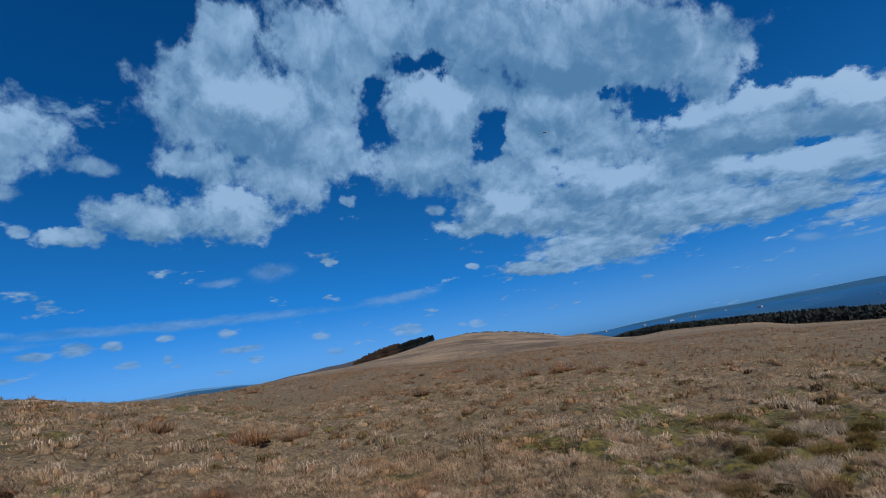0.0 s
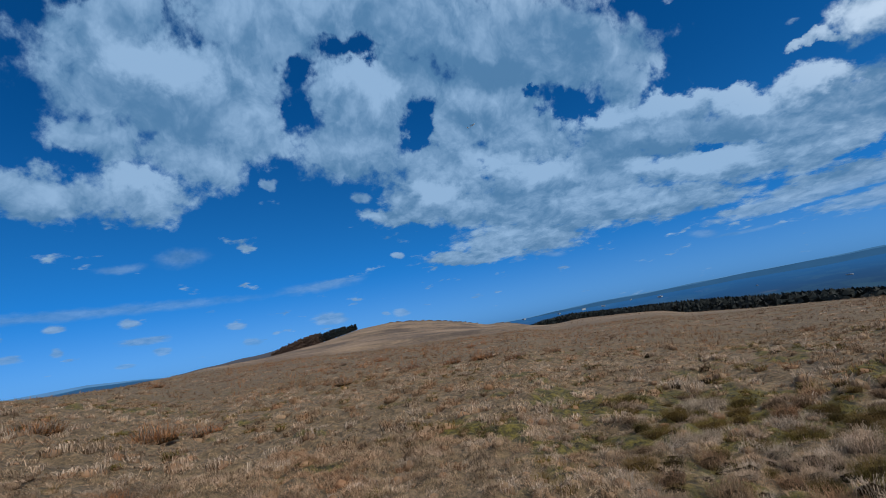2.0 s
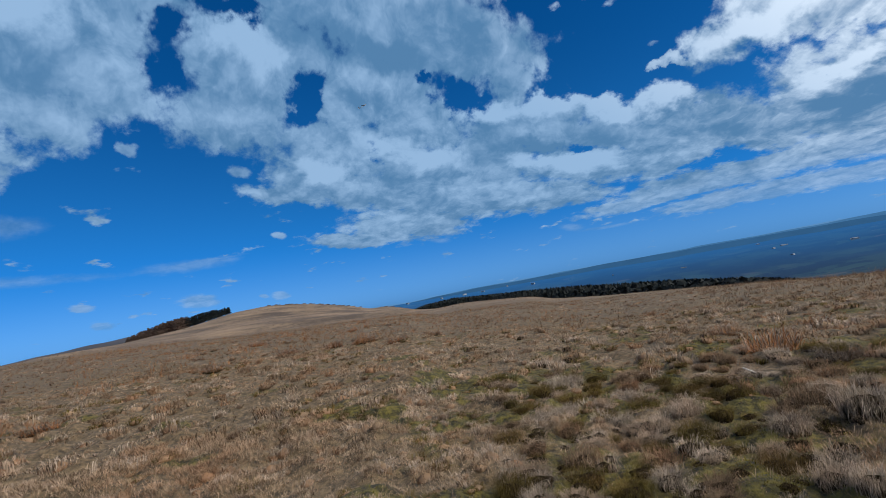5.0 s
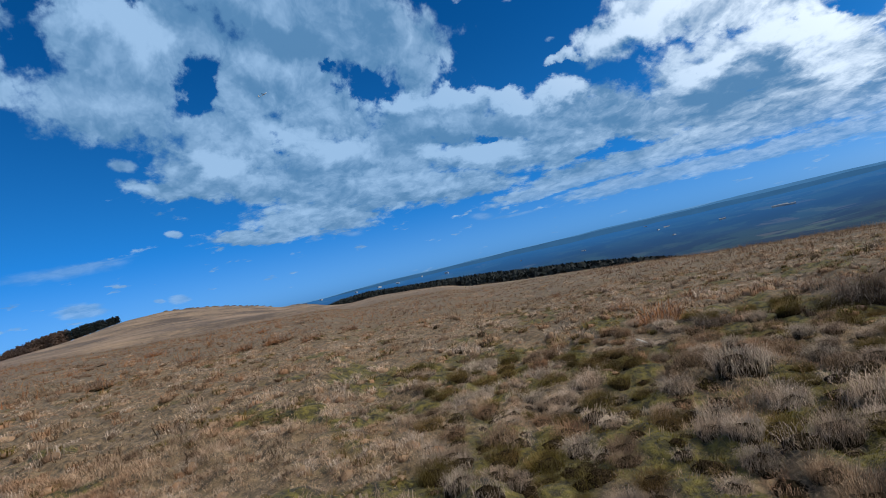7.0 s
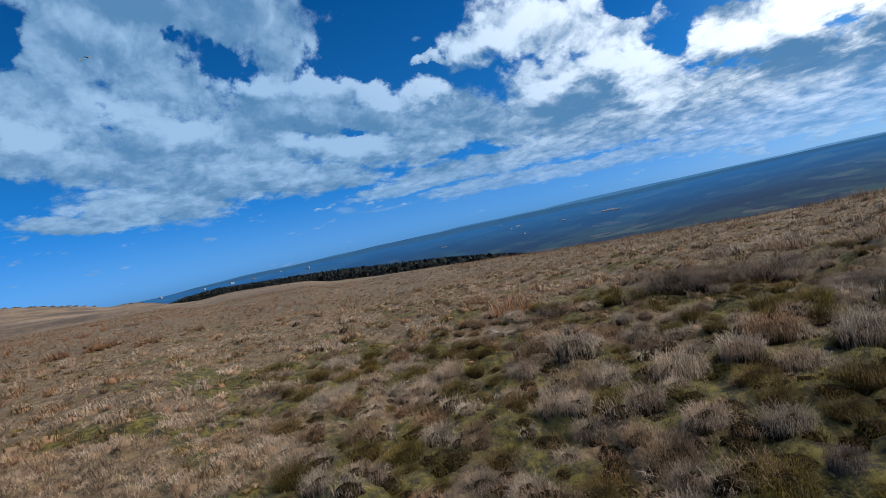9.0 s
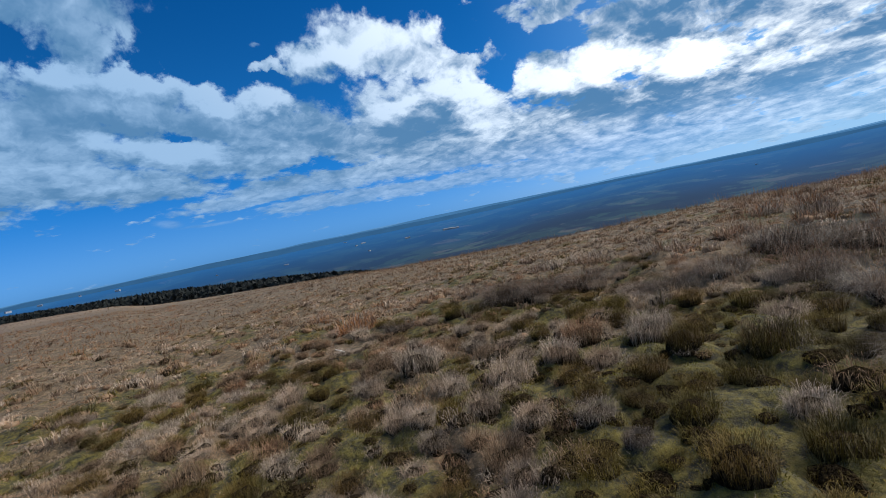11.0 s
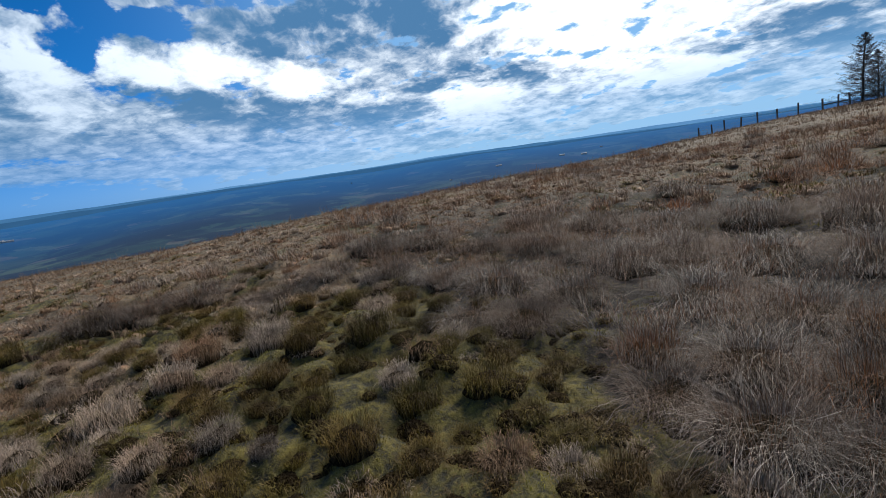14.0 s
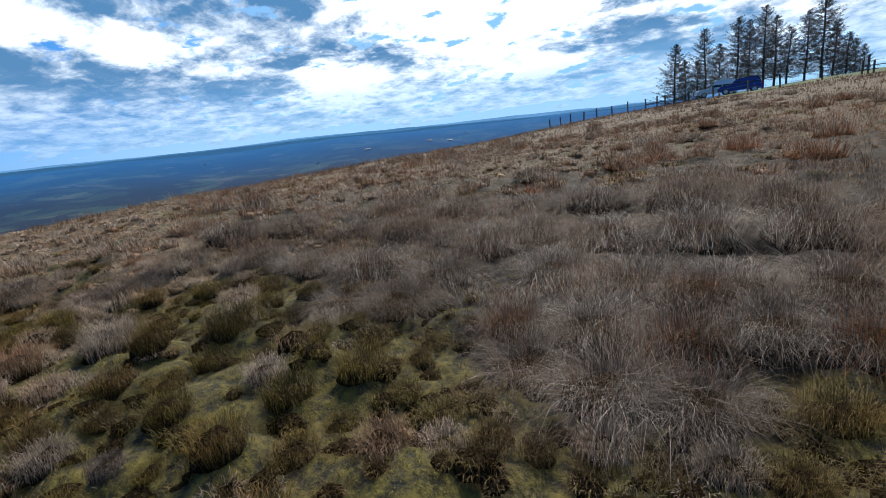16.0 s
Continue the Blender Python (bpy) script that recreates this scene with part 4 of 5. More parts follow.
def build_rushes():
    kinds = [rush_clump(900, 2100, 0.50), rush_clump(1300, 1300, 0.56, 0.0029, MAT_FLAX), rush_clump(350, 2300, 0.44), rush_clump(1100, 900, 0.48, 0.0028, MAT_FLAX),
             rush_clump(280, 320, 0.48, 0.0065), rush_clump(380, 200, 0.52, 0.007, MAT_FLAX), rush_clump(130, 360, 0.42, 0.007), rush_clump(260, 220, 0.46, 0.007, MAT_FLAX)]
    labels = ["tall clump of rushes with red-brown stems over bleached leaves", "dense red-brown rush clump standing upright in dry grass",
              "pale bleached tussock with long drooping leaves beside moss", "loose brown rush clump among dry moor grass"]
    for k, t in zip(kinds, labels * 2):
        tagged(k, t, "rushes", "rush clumps on the moor")
    spots_right = [
        (4.19, -0.72, 0.75, 2), (3.86, -1.12, 0.8, 2), (4.97, -1.21, 0.99, 0), (4.31, -1.77, 0.83, 0), (5.73, -0.7, 0.67, 0), (2.43, -1.56, 0.72, 2),
        (1.83, -1.66, 0.72, 0), (1.49, -1.9, 0.66, 0), (2.85, -1.7, 0.66, 1), (2.34, -2.04, 0.73, 0), (1.83, -2.32, 0.72, 1), (1.67, -2.8, 0.73, 0),
        (2.76, -2.83, 0.9, 0), (3.55, -2.62, 0.89, 2), (2.25, -3.23, 0.84, 0), (1.21, -2.92, 0.66, 1), (1.04, -3.48, 0.67, 0), (1.76, -3.74, 0.91, 0),
        (4.88, -2.64, 0.97, 0), (2.17, -2.77, 0.61, 3)]
    spots_back = [
        (4.1, -3.75, 1.1, 0), (5.02, -3.33, 1.05, 2), (3.35, -4.3, 1.11, 0), (2.58, -4.86, 1.16, 0), (5.74, -2.66, 0.97, 0), (1.71, -5.0, 1.05, 0),
        (6.51, -2.22, 1.05, 0), (7.15, -1.61, 0.98, 2), (8.51, -2.76, 1.18, 0), (7.56, -3.57, 1.2, 0), (6.55, -4.29, 1.2, 0), (5.51, -4.85, 1.15, 0),
        (4.35, -5.21, 1.09, 0), (3.47, -5.84, 1.12, 0), (2.42, -6.2, 1.15, 0)]
    spots_middle = [
        (7.61, 3.72, 0.87, 0), (7.94, 3.02, 1.0, 0), (6.77, 1.39, 0.68, 2), (6.83, 1.83, 0.57, 2), (7.24, 0.84, 0.85, 0), (6.61, -0.11, 0.77, 2),
        (5.93, -0.47, 0.58, 2), (8.35, 0.15, 1.1, 0), (9.59, 2.03, 1.2, 0), (10.17, 3.59, 1.2, 0), (8.13, -0.76, 1.09, 0), (10.23, 0.92, 1.15, 0),
        (10.3, 5.14, 1.2, 0), (6.3, 7.16, 1.1, 1), (6.27, 5.97, 0.72, 0), (9.39, 9.36, 0.93, 1), (7.42, 4.34, 1.1, 2), (8.49, 5.8, 0.84, 0),
        (7.67, 9.95, 0.96, 3)]
    spots_left = [
        (-8.16, 4.4, 0.98, 3), (-5.72, 3.6, 0.64, 3), (-11.67, 7.1, 1.14, 1), (-8.61, 8.32, 1.3, 1), (-6.59, 8.78, 1.1, 1), (-6.59, 10.31, 1.0, 3),
        (-4.21, 4.84, 0.68, 1), (-4.68, 2.35, 0.63, 3), (-5.55, 16.88, 0.99, 3), (-19.48, 26.31, 1.3, 1), (-1.98, 21.05, 1.2, 3),
        (-0.62, 20.79, 1.3, 1), (0.64, 19.28, 1.2, 3), (2.39, 21.93, 1.2, 3), (-3.81, 21.19, 1.2, 3)]
    taken = []
    for x, y, size, k in spots_right + spots_back + spots_middle + spots_left:
        far = 4 if math.hypot(x, y) > 9.5 else 0
        put_on_ground(kinds[k + far], x, y, size * 0.92, rng.uniform(0, 6.28), 0.84 / size ** 0.5 * rng.uniform(0.75, 1.2))
        taken.append((x, y))
    # the rest of the rush beds
    n = 0
    while n < 200:
        if n < 130:
            r, a = math.sqrt(rng.uniform(36, 26 ** 2)), rng.uniform(84, 165)
        elif n < 170:
            r, a = rng.uniform(20, 56), rng.uniform(70, 160)
        else:
            r, a = rng.uniform(14, 60), rng.uniform(-45, 40)
        x, y = r * math.sin(radians(a)), r * math.cos(radians(a))
        if r < bed_front(a) + 1.0 and a > 60:
            continue
        bed = float(soft_noise(np.array([x]), np.array([y]), 4.0, 71)[0])
        if bed < (0.3 if a > 104 else 0.6) or any((x - u) ** 2 + (y - v) ** 2 < 0.25 for u, v in taken):
            continue
        taken.append((x, y))
        kind = int(rng.integers(0, 4)) + (4 if r > 7 else 0)
        put_on_ground(kinds[kind], x, y, rng.uniform(0.5, 1.1), rng.uniform(0, 6.28), rng.uniform(0.75, 1.1) * (0.7 if a < 60 else 1))
        n += 1
    drop_patterns(kinds)


build_rushes()


# ---- part helper and materials of made things ----
def part(name, bm, mat, parent, label=""):
    me = bpy.data.meshes.new(name)
    bm.to_mesh(me)
    bm.free()
    me.materials.append(mat)
    ob = new(name, me)
    ob.parent = parent
    return tagged(ob, label) if label else ob


def thing(name, label, category, group="", m=None):
    ob = tagged(new(name), label, category, group)
    ob.empty_display_size = 0.2
    if m is not None:
        ob.matrix_basis = m
    return ob


def plain(name, colour, rough=0.6, metal=0.0, grain=0.25, scale=8.0, **more):
    m, N = material(name)
    p = N.add("ShaderNodeTexCoord").outputs["Object"]
    n = N.noise(p, scale, 6, 0.6)
    c = N.mix(N.math("MULTIPLY", n, grain * 2), colour, tuple(v * 0.45 for v in colour))
    finish(N, principled(N, c, rough, n, 0.15, 0.01, metallic=metal, **more))
    return m


MAT_BARK = plain("larch bark", (0.09, 0.065, 0.05), 0.95, 0, 0.4, 6)
MAT_TWIG = plain("bare larch twigs", (0.13, 0.10, 0.085), 0.95, 0, 0.3, 3)
MAT_NEEDLE = plain("dark conifer needles", (0.006, 0.011, 0.010), 0.95, 0, 0.5, 0.3)
MAT_BROWNWOOD = plain("leafless larch crowns", (0.085, 0.050, 0.035), 0.95, 0, 0.4, 0.4)
MAT_ROCK = plain("gritstone", (0.11, 0.09, 0.075), 0.95, 0, 0.4, 1.5)
MAT_RIDGE = plain("heather moor", (0.045, 0.045, 0.055), 1.0, 0, 0.4, 0.03)
MAT_POST = plain("weathered fence timber", (0.10, 0.085, 0.07), 0.9, 0, 0.4, 14)
MAT_WIRE = plain("galvanised wire", (0.35, 0.35, 0.35), 0.45, 1.0, 0.2, 30)
MAT_BLUE = plain("dark blue car paint", (0.012, 0.035, 0.19), 0.25, 0.3, 0.1, 5)
MAT_SILVER = plain("silver car paint", (0.55, 0.57, 0.60), 0.3, 0.5, 0.1, 5)
MAT_GLASS = plain("dark car glass", (0.012, 0.015, 0.018), 0.25, 0, 0.1, 5)
MAT_TYRE = plain("tyre rubber", (0.018, 0.018, 0.018), 0.9, 0, 0.3, 20)
MAT_RIM = plain("alloy rim", (0.5, 0.5, 0.5), 0.35, 0.9, 0.2, 20)
MAT_LAMP = plain("headlight lens", (0.7, 0.72, 0.75), 0.1, 0, 0.1, 20)
MAT_RED = plain("tail light lens", (0.35, 0.01, 0.01), 0.2, 0, 0.1, 20)
MAT_WHITE = plain("white gloss film", (0.78, 0.78, 0.76), 0.35, 0, 0.08, 4)
MAT_DARKWING = plain("dark wing covering", (0.04, 0.045, 0.06), 0.35, 0, 0.1, 4)
MAT_STICK = plain("bleached wood", (0.72, 0.68, 0.60), 0.8, 0, 0.2, 25)
MAT_BIN = plain("dark green plastic", (0.015, 0.03, 0.022), 0.55, 0, 0.3, 10)
MAT_CLAD = plain("white cladding", (0.26, 0.28, 0.31), 0.6, 0, 0.1, 0.2)
MAT_SLATE = plain("grey roof sheet", (0.20, 0.21, 0.23), 0.7, 0, 0.2, 0.2)


def tube(bm, points, radii, sides=6):
    """A tapered tube along points."""
    rings = []
    for i, (p, r) in enumerate(zip(points, radii)):
        p = Vector(p)
        d = (Vector(points[min(i + 1, len(points) - 1)]) - Vector(points[max(i - 1, 0)])).normalized()
        u = d.orthogonal().normalized()
        w = d.cross(u)
        rings.append([bm.verts.new(p + r * (math.cos(6.2832 * k / sides) * u + math.sin(6.2832 * k / sides) * w)) for k in range(sides)])
    for a, b in zip(rings, rings[1:]):
        for k in range(sides):
            bm.faces.new((a[k], a[(k + 1) % sides], b[(k + 1) % sides], b[k]))
    bm.faces.new(rings[0][::-1])
    bm.faces.new(rings[-1])


def box(bm, x0, x1, y0, y1, z0, z1, bevel=0.0):
    vs = [bm.verts.new((x, y, z)) for z in (z0, z1) for x, y in ((x0, y0), (x1, y0), (x1, y1), (x0, y1))]
    fs = [bm.faces.new([vs[i] for i in f]) for f in ((3, 2, 1, 0), (4, 5, 6, 7), (0, 1, 5, 4), (1, 2, 6, 5), (2, 3, 7, 6), (3, 0, 4, 7))]
    if bevel:
        es = list({e for f in fs for e in f.edges})
        bmesh.ops.bevel(bm, geom=es, offset=bevel, segments=2, affect="EDGES")


def ground_z(x, y):
    return float(ground_height(np.array([float(x)]), np.array([float(y)]))[0])


def polar(az, r, dz=0.0):
    x, y = r * math.sin(radians(az)), r * math.cos(radians(az))
    return Vector((x, y, ground_z(x, y) + dz))


# ---- larches by the road ----
def larch(height, branches, twigs, seed, low=0.12):
    rg = random.Random(seed)
    base = thing("larch_tree", "tall bare larch with dark drooping branches beside the fence", "tree", "larches by the parked cars")
    lean = (rg.uniform(-0.03, 0.03), rg.uniform(-0.03, 0.03))
    bm = bmesh.new()
    pts = [Vector((lean[0] * z + 0.05 * math.sin(z * 0.9 + seed), lean[1] * z, z - 0.2)) for z in np.linspace(0, height, 9)]
    tube(bm, pts, [0.13 * (1 - i / 9) ** 0.8 + 0.012 for i in range(9)], 7)
    part("trunk", bm, MAT_BARK, base)
    bm = bmesh.new()
    V = Vector
    for i in range(branches):
        f = low + (1 - low) * (i + rg.random()) / branches
        z = f * height
        k = min(int(f * 8), 7)
        root = pts[k].lerp(pts[k + 1], f * 8 - k)
        reach = (0.36 * height * (1 - f) ** 0.8 + 0.25) * rg.uniform(0.4, 1.1)
        a = rg.uniform(0, 6.283)
        d = V((math.cos(a), math.sin(a), 0))
        rise = rg.uniform(0.0, 0.5) + 0.4 * f
        tipz = rise * reach
        p1 = root + d * reach * 0.5 + V((0, 0, tipz * 0.35 - 0.06 * reach))
        p2 = root + d * reach + V((0, 0, tipz))
        tube(bm, [root, p1, p2], [0.022 * (1 - f) + 0.010, 0.010, 0.004], 3)
        for j in range(twigs):
            g = rg.uniform(0.15, 1.0)
            q = root.lerp(p1, g * 2) if g < 0.5 else p1.lerp(p2, g * 2 - 1)
            side = V((-d.y, d.x, 0)) * rg.choice((-1, 1))
            L = rg.uniform(0.2, 0.62) * (1.2 - 0.6 * g) * (reach ** 0.5)
            e = q + (side * 0.7 + d * rg.uniform(0.1, 0.9) + V((0, 0, rg.uniform(-0.5, 0.35)))) * L
            w = V((0, 0, 0.009)) if rg.random() < 0.6 else d * 0.009
            bm.faces.new([bm.verts.new(c) for c in (q - w, q + w, e)])
            m2 = q.lerp(e, 0.5)
            e2 = m2 + V((rg.uniform(-1, 1), rg.uniform(-1, 1), rg.uniform(-0.8, 0.4))) * L * 0.5
            bm.faces.new([bm.verts.new(c) for c in (m2 - w, m2 + w, e2)])
    part("crown", bm, MAT_TWIG, base, "leafless twiggy crown")
    return base


def build_larches():
    kinds = [larch(9.5, 230, 40, 1), larch(8.6, 200, 38, 2), larch(10.0, 235, 40, 3, 0.16), larch(7.5, 210, 44, 4, 0.02)]
    heights = (9.5, 8.6, 10.0, 7.5)
    # azimuth, distance, kind, elevation of the tip
    spots = [(139.4, 72, 3, 5.5), (140.5, 74, 3, 3.9), (141.5, 72, 3, 3.7), (142.3, 76, 1, 6.5), (143.5, 78, 0, 4.9), (144.9, 77, 0, 7.0), (145.9, 80, 2, 6.6),
             (147.1, 78, 2, 7.6), (148.0, 81, 1, 6.5), (148.9, 79, 1, 5.4), (150.3, 80, 0, 6.5), (151.5, 78, 2, 8.2), (152.3, 82, 3, 5.3), (153.2, 80, 3, 4.1),
             (153.8, 82, 3, 3.5), (154.4, 81, 3, 2.9)]
    spots += [(159.5, 70, 3, 5.6), (160.7, 72, 0, 7.8), (161.8, 69, 2, 8.1), (163.0, 72, 1, 9.0), (164.6, 70, 2, 9.7), (166.0, 72, 0, 9.4)]
    for az, r, k, tip in spots:
        p = polar(az, r, -0.05)
        size = (EYE + r * math.tan(radians(tip)) - p.z) / heights[k]
        copy_thing(kinds[k], Matrix.LocRotScale(p, Euler((0, 0, az * 2.3)), (size * 1.12, size * 1.12, size)))
    for k in kinds:
        for o in (*k.children, k):
            bpy.data.objects.remove(o)


build_larches()


# ---- wood on the far hill, plantation below the brow ----
def crown_faces(rg, n, height, width, taper):
    """Ragged sprays that fill a conical crown."""
    v, f = [], []
    for i in range(n):
        t = rg.random() ** 0.8
        r = width * (1 - t * taper) * (0.35 + 0.65 * rg.random())
        a = rg.uniform(0, 6.283)
        c = Vector((r * math.cos(a), r * math.sin(a), height * (0.12 + 0.85 * t)))
        s = width * 0.55 * (1 - 0.5 * t)
        k = len(v)
        for j in range(3):
            v.append(c + Vector((rg.uniform(-s, s), rg.uniform(-s, s), rg.uniform(-s, s * 0.8))))
        f.append((k, k + 1, k + 2))
    return v, f


def hill_tree(name, label, mat, seed, taper):
    rg = random.Random(seed)
    base = thing(name, label, "tree", "wood on the far hill")
    bm = bmesh.new()
    tube(bm, [(0, 0, -0.5), (0, 0, 5), (0.1, 0, 9.4)], [0.22, 0.15, 0.04], 5)
    part("trunk", bm, MAT_BARK, base)
    v, f = crown_faces(rg, 230, 9.6, 2.1, taper)
    me = mesh_from("crown", v, f, mat)
    ob = new("crown", me)
    ob.parent = base
    return base


def build_hill_wood():
    brown = [hill_tree("larch_tree", "leafless red-brown larch in a wood on the hill", MAT_BROWNWOOD, 5 + i, 0.7) for i in range(2)]
    dark = [hill_tree("pine_tree", "dark green conifer at the top of a wood", MAT_NEEDLE, 9 + i, 0.75) for i in range(2)]
    rg = random.Random(3)
    for i in range(75):
        az = -25.2 + 5.2 * i / 74 + rg.uniform(-0.2, 0.2)
        r = 380 + rg.uniform(0, 20)
        p = polar(az, r)
        tip = float(np.interp(az, [-25.3, -23.6, -21.6, -20.2], [1.35, 1.9, 2.4, 2.7])) + rg.uniform(-0.2, 0.05)
        s = max(0.25, min(0.9, (EYE + r * math.tan(radians(tip)) - p.z) / 9.6))
        copy_thing(brown[i % 2], Matrix.LocRotScale(p, Euler((0, 0, rg.uniform(0, 6))), (s * 1.1, s * 1.1, s)))
    for i in range(40):
        az = -20.0 + 4.2 * i / 39 + rg.uniform(-0.15, 0.15)
        r = 392 + rg.uniform(0, 18)
        p = polar(az, r)
        tip = float(np.interp(az, [-20, -18.5, -15.9], [2.5, 2.75, 2.85])) + rg.uniform(-0.12, 0.03)
        s = max(0.2, min(0.8, (EYE + r * math.tan(radians(tip)) - p.z) / 9.6))
        copy_thing(dark[i % 2], Matrix.LocRotScale(p, Euler((0, 0, rg.uniform(0, 6))), (s * 1.3, s * 1.3, s)))
    for k in brown + dark:
        for o in (*k.children, k):
            bpy.data.objects.remove(o)


def build_plantation():
    rg = random.Random(8)
    verts, faces = [], []
    for i in range(12000):
        az = 3.8 + 42.2 * rg.random()
        R = float(np.interp(az, _deg, _r))
        r = R + 50 + 130 * rg.random() ** 0.8
        p = polar(az, r)
        tip = float(np.interp(az, [3.8, 6, 9.3, 15.4, 18.4, 23.7, 27.6, 33.7, 40, 43.6, 46], [-1.1, -0.6, -0.4, -0.85, -1.0, -1.4, -1.85, -2.5, -3.3, -3.95, -4.5]))
        h = (EYE + r * math.tan(radians(tip)) - p.z) * rg.uniform(0.86, 1.0)
        if h < 2:
            continue
        for j in range(7):
            t = 0.3 + 0.65 * (j + rg.random()) / 7
            a = rg.uniform(0, 6.283)
            w = 1.6 * (1.1 - 0.6 * t)
            k = len(verts)
            c = p + Vector((w * 0.4 * math.cos(a), w * 0.4 * math.sin(a), h * t))
            b = a + 2.1
            verts += [c + Vector((0, 0, h * 0.05)), c + Vector((w * math.cos(a), w * math.sin(a), -h * 0.12)), c + Vector((w * math.cos(b), w * math.sin(b), -h * 0.12))]
            faces.append((k, k + 1, k + 2))
    tagged(new("conifer_plantation", mesh_from("conifer_plantation", verts, faces, MAT_NEEDLE)), "dark dense conifer plantation below the brow of the hill", "wood", kind="stuff")


def build_ridge():
    """A dark heather ridge that runs out behind the wood."""
    rows = []
    for i, az in enumerate(np.linspace(-37, -17, 60)):
        top = EYE + 760 * math.tan(radians(float(np.interp(az, [-37, -35, -31, -28, -25, -17], [0.2, 0.7, 1.0, 1.22, 1.38, 1.4])) + 0.03 * math.sin(az * 1.7)))
        a = radians(float(az))
        rows.append([(r * math.sin(a), r * math.cos(a), z) for r, z in ((640, -60), (700, top - 9), (745, top - 1.5), (760, top), (790, top - 3), (900, -60))])
    n = 6
    verts = [v for row in rows for v in row]
    faces = [(i * n + j, (i + 1) * n + j, (i + 1) * n + j + 1, i * n + j + 1) for i in range(len(rows) - 1) for j in range(n - 1)]
    tagged(new("ridge_backdrop", mesh_from("ridge_backdrop", verts, faces, MAT_RIDGE, True)), "dark heather ridge behind the hill", "hill", kind="structure")


def haze_material(name, colour):
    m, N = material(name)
    # haze painted as emission, the hills give off their blue themselves
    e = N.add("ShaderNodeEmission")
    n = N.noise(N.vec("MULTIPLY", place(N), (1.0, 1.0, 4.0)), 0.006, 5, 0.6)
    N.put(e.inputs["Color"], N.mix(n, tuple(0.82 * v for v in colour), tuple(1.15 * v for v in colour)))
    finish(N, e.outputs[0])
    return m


def build_far_hills():
    """Blue hills beyond the valley, a plain backdrop one behind the other, glowing for haze."""
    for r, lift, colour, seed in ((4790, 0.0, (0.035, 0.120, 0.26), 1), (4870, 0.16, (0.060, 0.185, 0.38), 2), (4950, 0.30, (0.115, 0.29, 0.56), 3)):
        az = np.arange(-64, 176, 0.5)
        el = np.interp(az, [-64, -45, -42, -38, -34, -10, 4, 12, 40, 90, 100, 116, 128, 140, 176], [0.9, 0.9, 1.0, 0.7, 0.3, 0.0, -0.25, 0.05, 0.25, 0.25, 0.3, 0.05, -0.1, -0.1, 0.1])
        el = el + lift * 0.8 + 0.22 * (soft_noise(az, az * 0, 9.0, seed) - 0.5) + 0.10 * (soft_noise(az, az * 0, 2.5, seed + 9) - 0.5)
        a, top = np.radians(az), EYE + r * np.tan(np.radians(el))
        n = len(az)
        verts = np.concatenate([np.stack((rr * np.sin(a), rr * np.cos(a), zz), 1) for rr, zz in ((r - 40, top * 0 - 120), (r - 12, top - 14), (r, top), (r + 30, top * 0 - 120))])
        faces = [(k * n + i, k * n + i + 1, (k + 1) * n + i + 1, (k + 1) * n + i) for k in range(3) for i in range(n - 1)]
        me = mesh_from("hills_backdrop", verts.tolist(), faces, haze_material("far hills in haze glow", colour), True)
        tagged(new("hills_backdrop", me), "hazy blue hills in the far distance beyond the valley", "hill", kind="structure")


def build_outcrop():
    rg = random.Random(21)
    for i in range(26):
        az = -11.8 + 10.2 * (i + rg.random()) / 21 if i < 21 else 0.3 + 2.8 * (i - 21 + rg.random()) / 5
        R = float(np.interp(az, _deg, _r))
        p = polar(az, R - rg.uniform(2, 9))
        bm = bmesh.new()
        bmesh.ops.create_icosphere(bm, subdivisions=2, radius=1.0)
        for v in bm.verts:
            v.co *= 0.75 + 0.5 * noise.noise(v.co * 1.3 + Vector((i * 7.1, 0, 0)))
        me = bpy.data.meshes.new("boulder")
        bm.to_mesh(me)
        bm.free()
        me.materials.append(MAT_ROCK)
        ob = tagged(new("boulder", me), "dark gritstone boulder along the crest of the hill", "rock", "outcrop on the hill")
        ob.matrix_basis = Matrix.LocRotScale(p + Vector((0, 0, 0.1)), Euler((0, 0, rg.uniform(0, 6))), (rg.uniform(1.5, 3.2), rg.uniform(1.0, 1.8), rg.uniform(0.5, 0.9)))


build_ridge()
build_far_hills()
build_outcrop()
build_hill_wood()
build_plantation()


# ---- far buildings in the valley ----
def far_building(length, width, height, az, r, turn, label):
    p = polar(az, r)
    base = thing("far_building", label, "building", "white buildings in the valley", pose(p.x, p.y, p.z, 0, 0, turn))
    bm = bmesh.new()
    box(bm, -length / 2, length / 2, -width / 2, width / 2, -4, height)
    part("wall", bm, MAT_CLAD, base)
    bm = bmesh.new()
    e, h = 1.0, height + width * 0.18
    a = [bm.verts.new(c) for c in ((-length / 2 - e, -width / 2 - e, height), (length / 2 + e, -width / 2 - e, height), (length / 2 + e, 0, h), (-length / 2 - e, 0, h),
                                   (length / 2 + e, width / 2 + e, height), (-length / 2 - e, width / 2 + e, height))]
    for f in ((0, 1, 2, 3), (3, 2, 4, 5), (0, 3, 5), (1, 4, 2), (5, 4, 1, 0)):
        bm.faces.new([a[i] for i in f])
    part("roof", bm, MAT_SLATE, base)
    return base


def down_to(az, el):
    """How far off the line of sight meets the valley."""
    r = np.arange(700.0, 4700.0, 10.0)
    a = radians(az)
    z = ground_height(r * math.sin(a), r * math.cos(a), False)
    low = np.nonzero(EYE + r * math.tan(radians(el)) < z)[0]
    return float(r[low[0]]) if len(low) else 4500.0


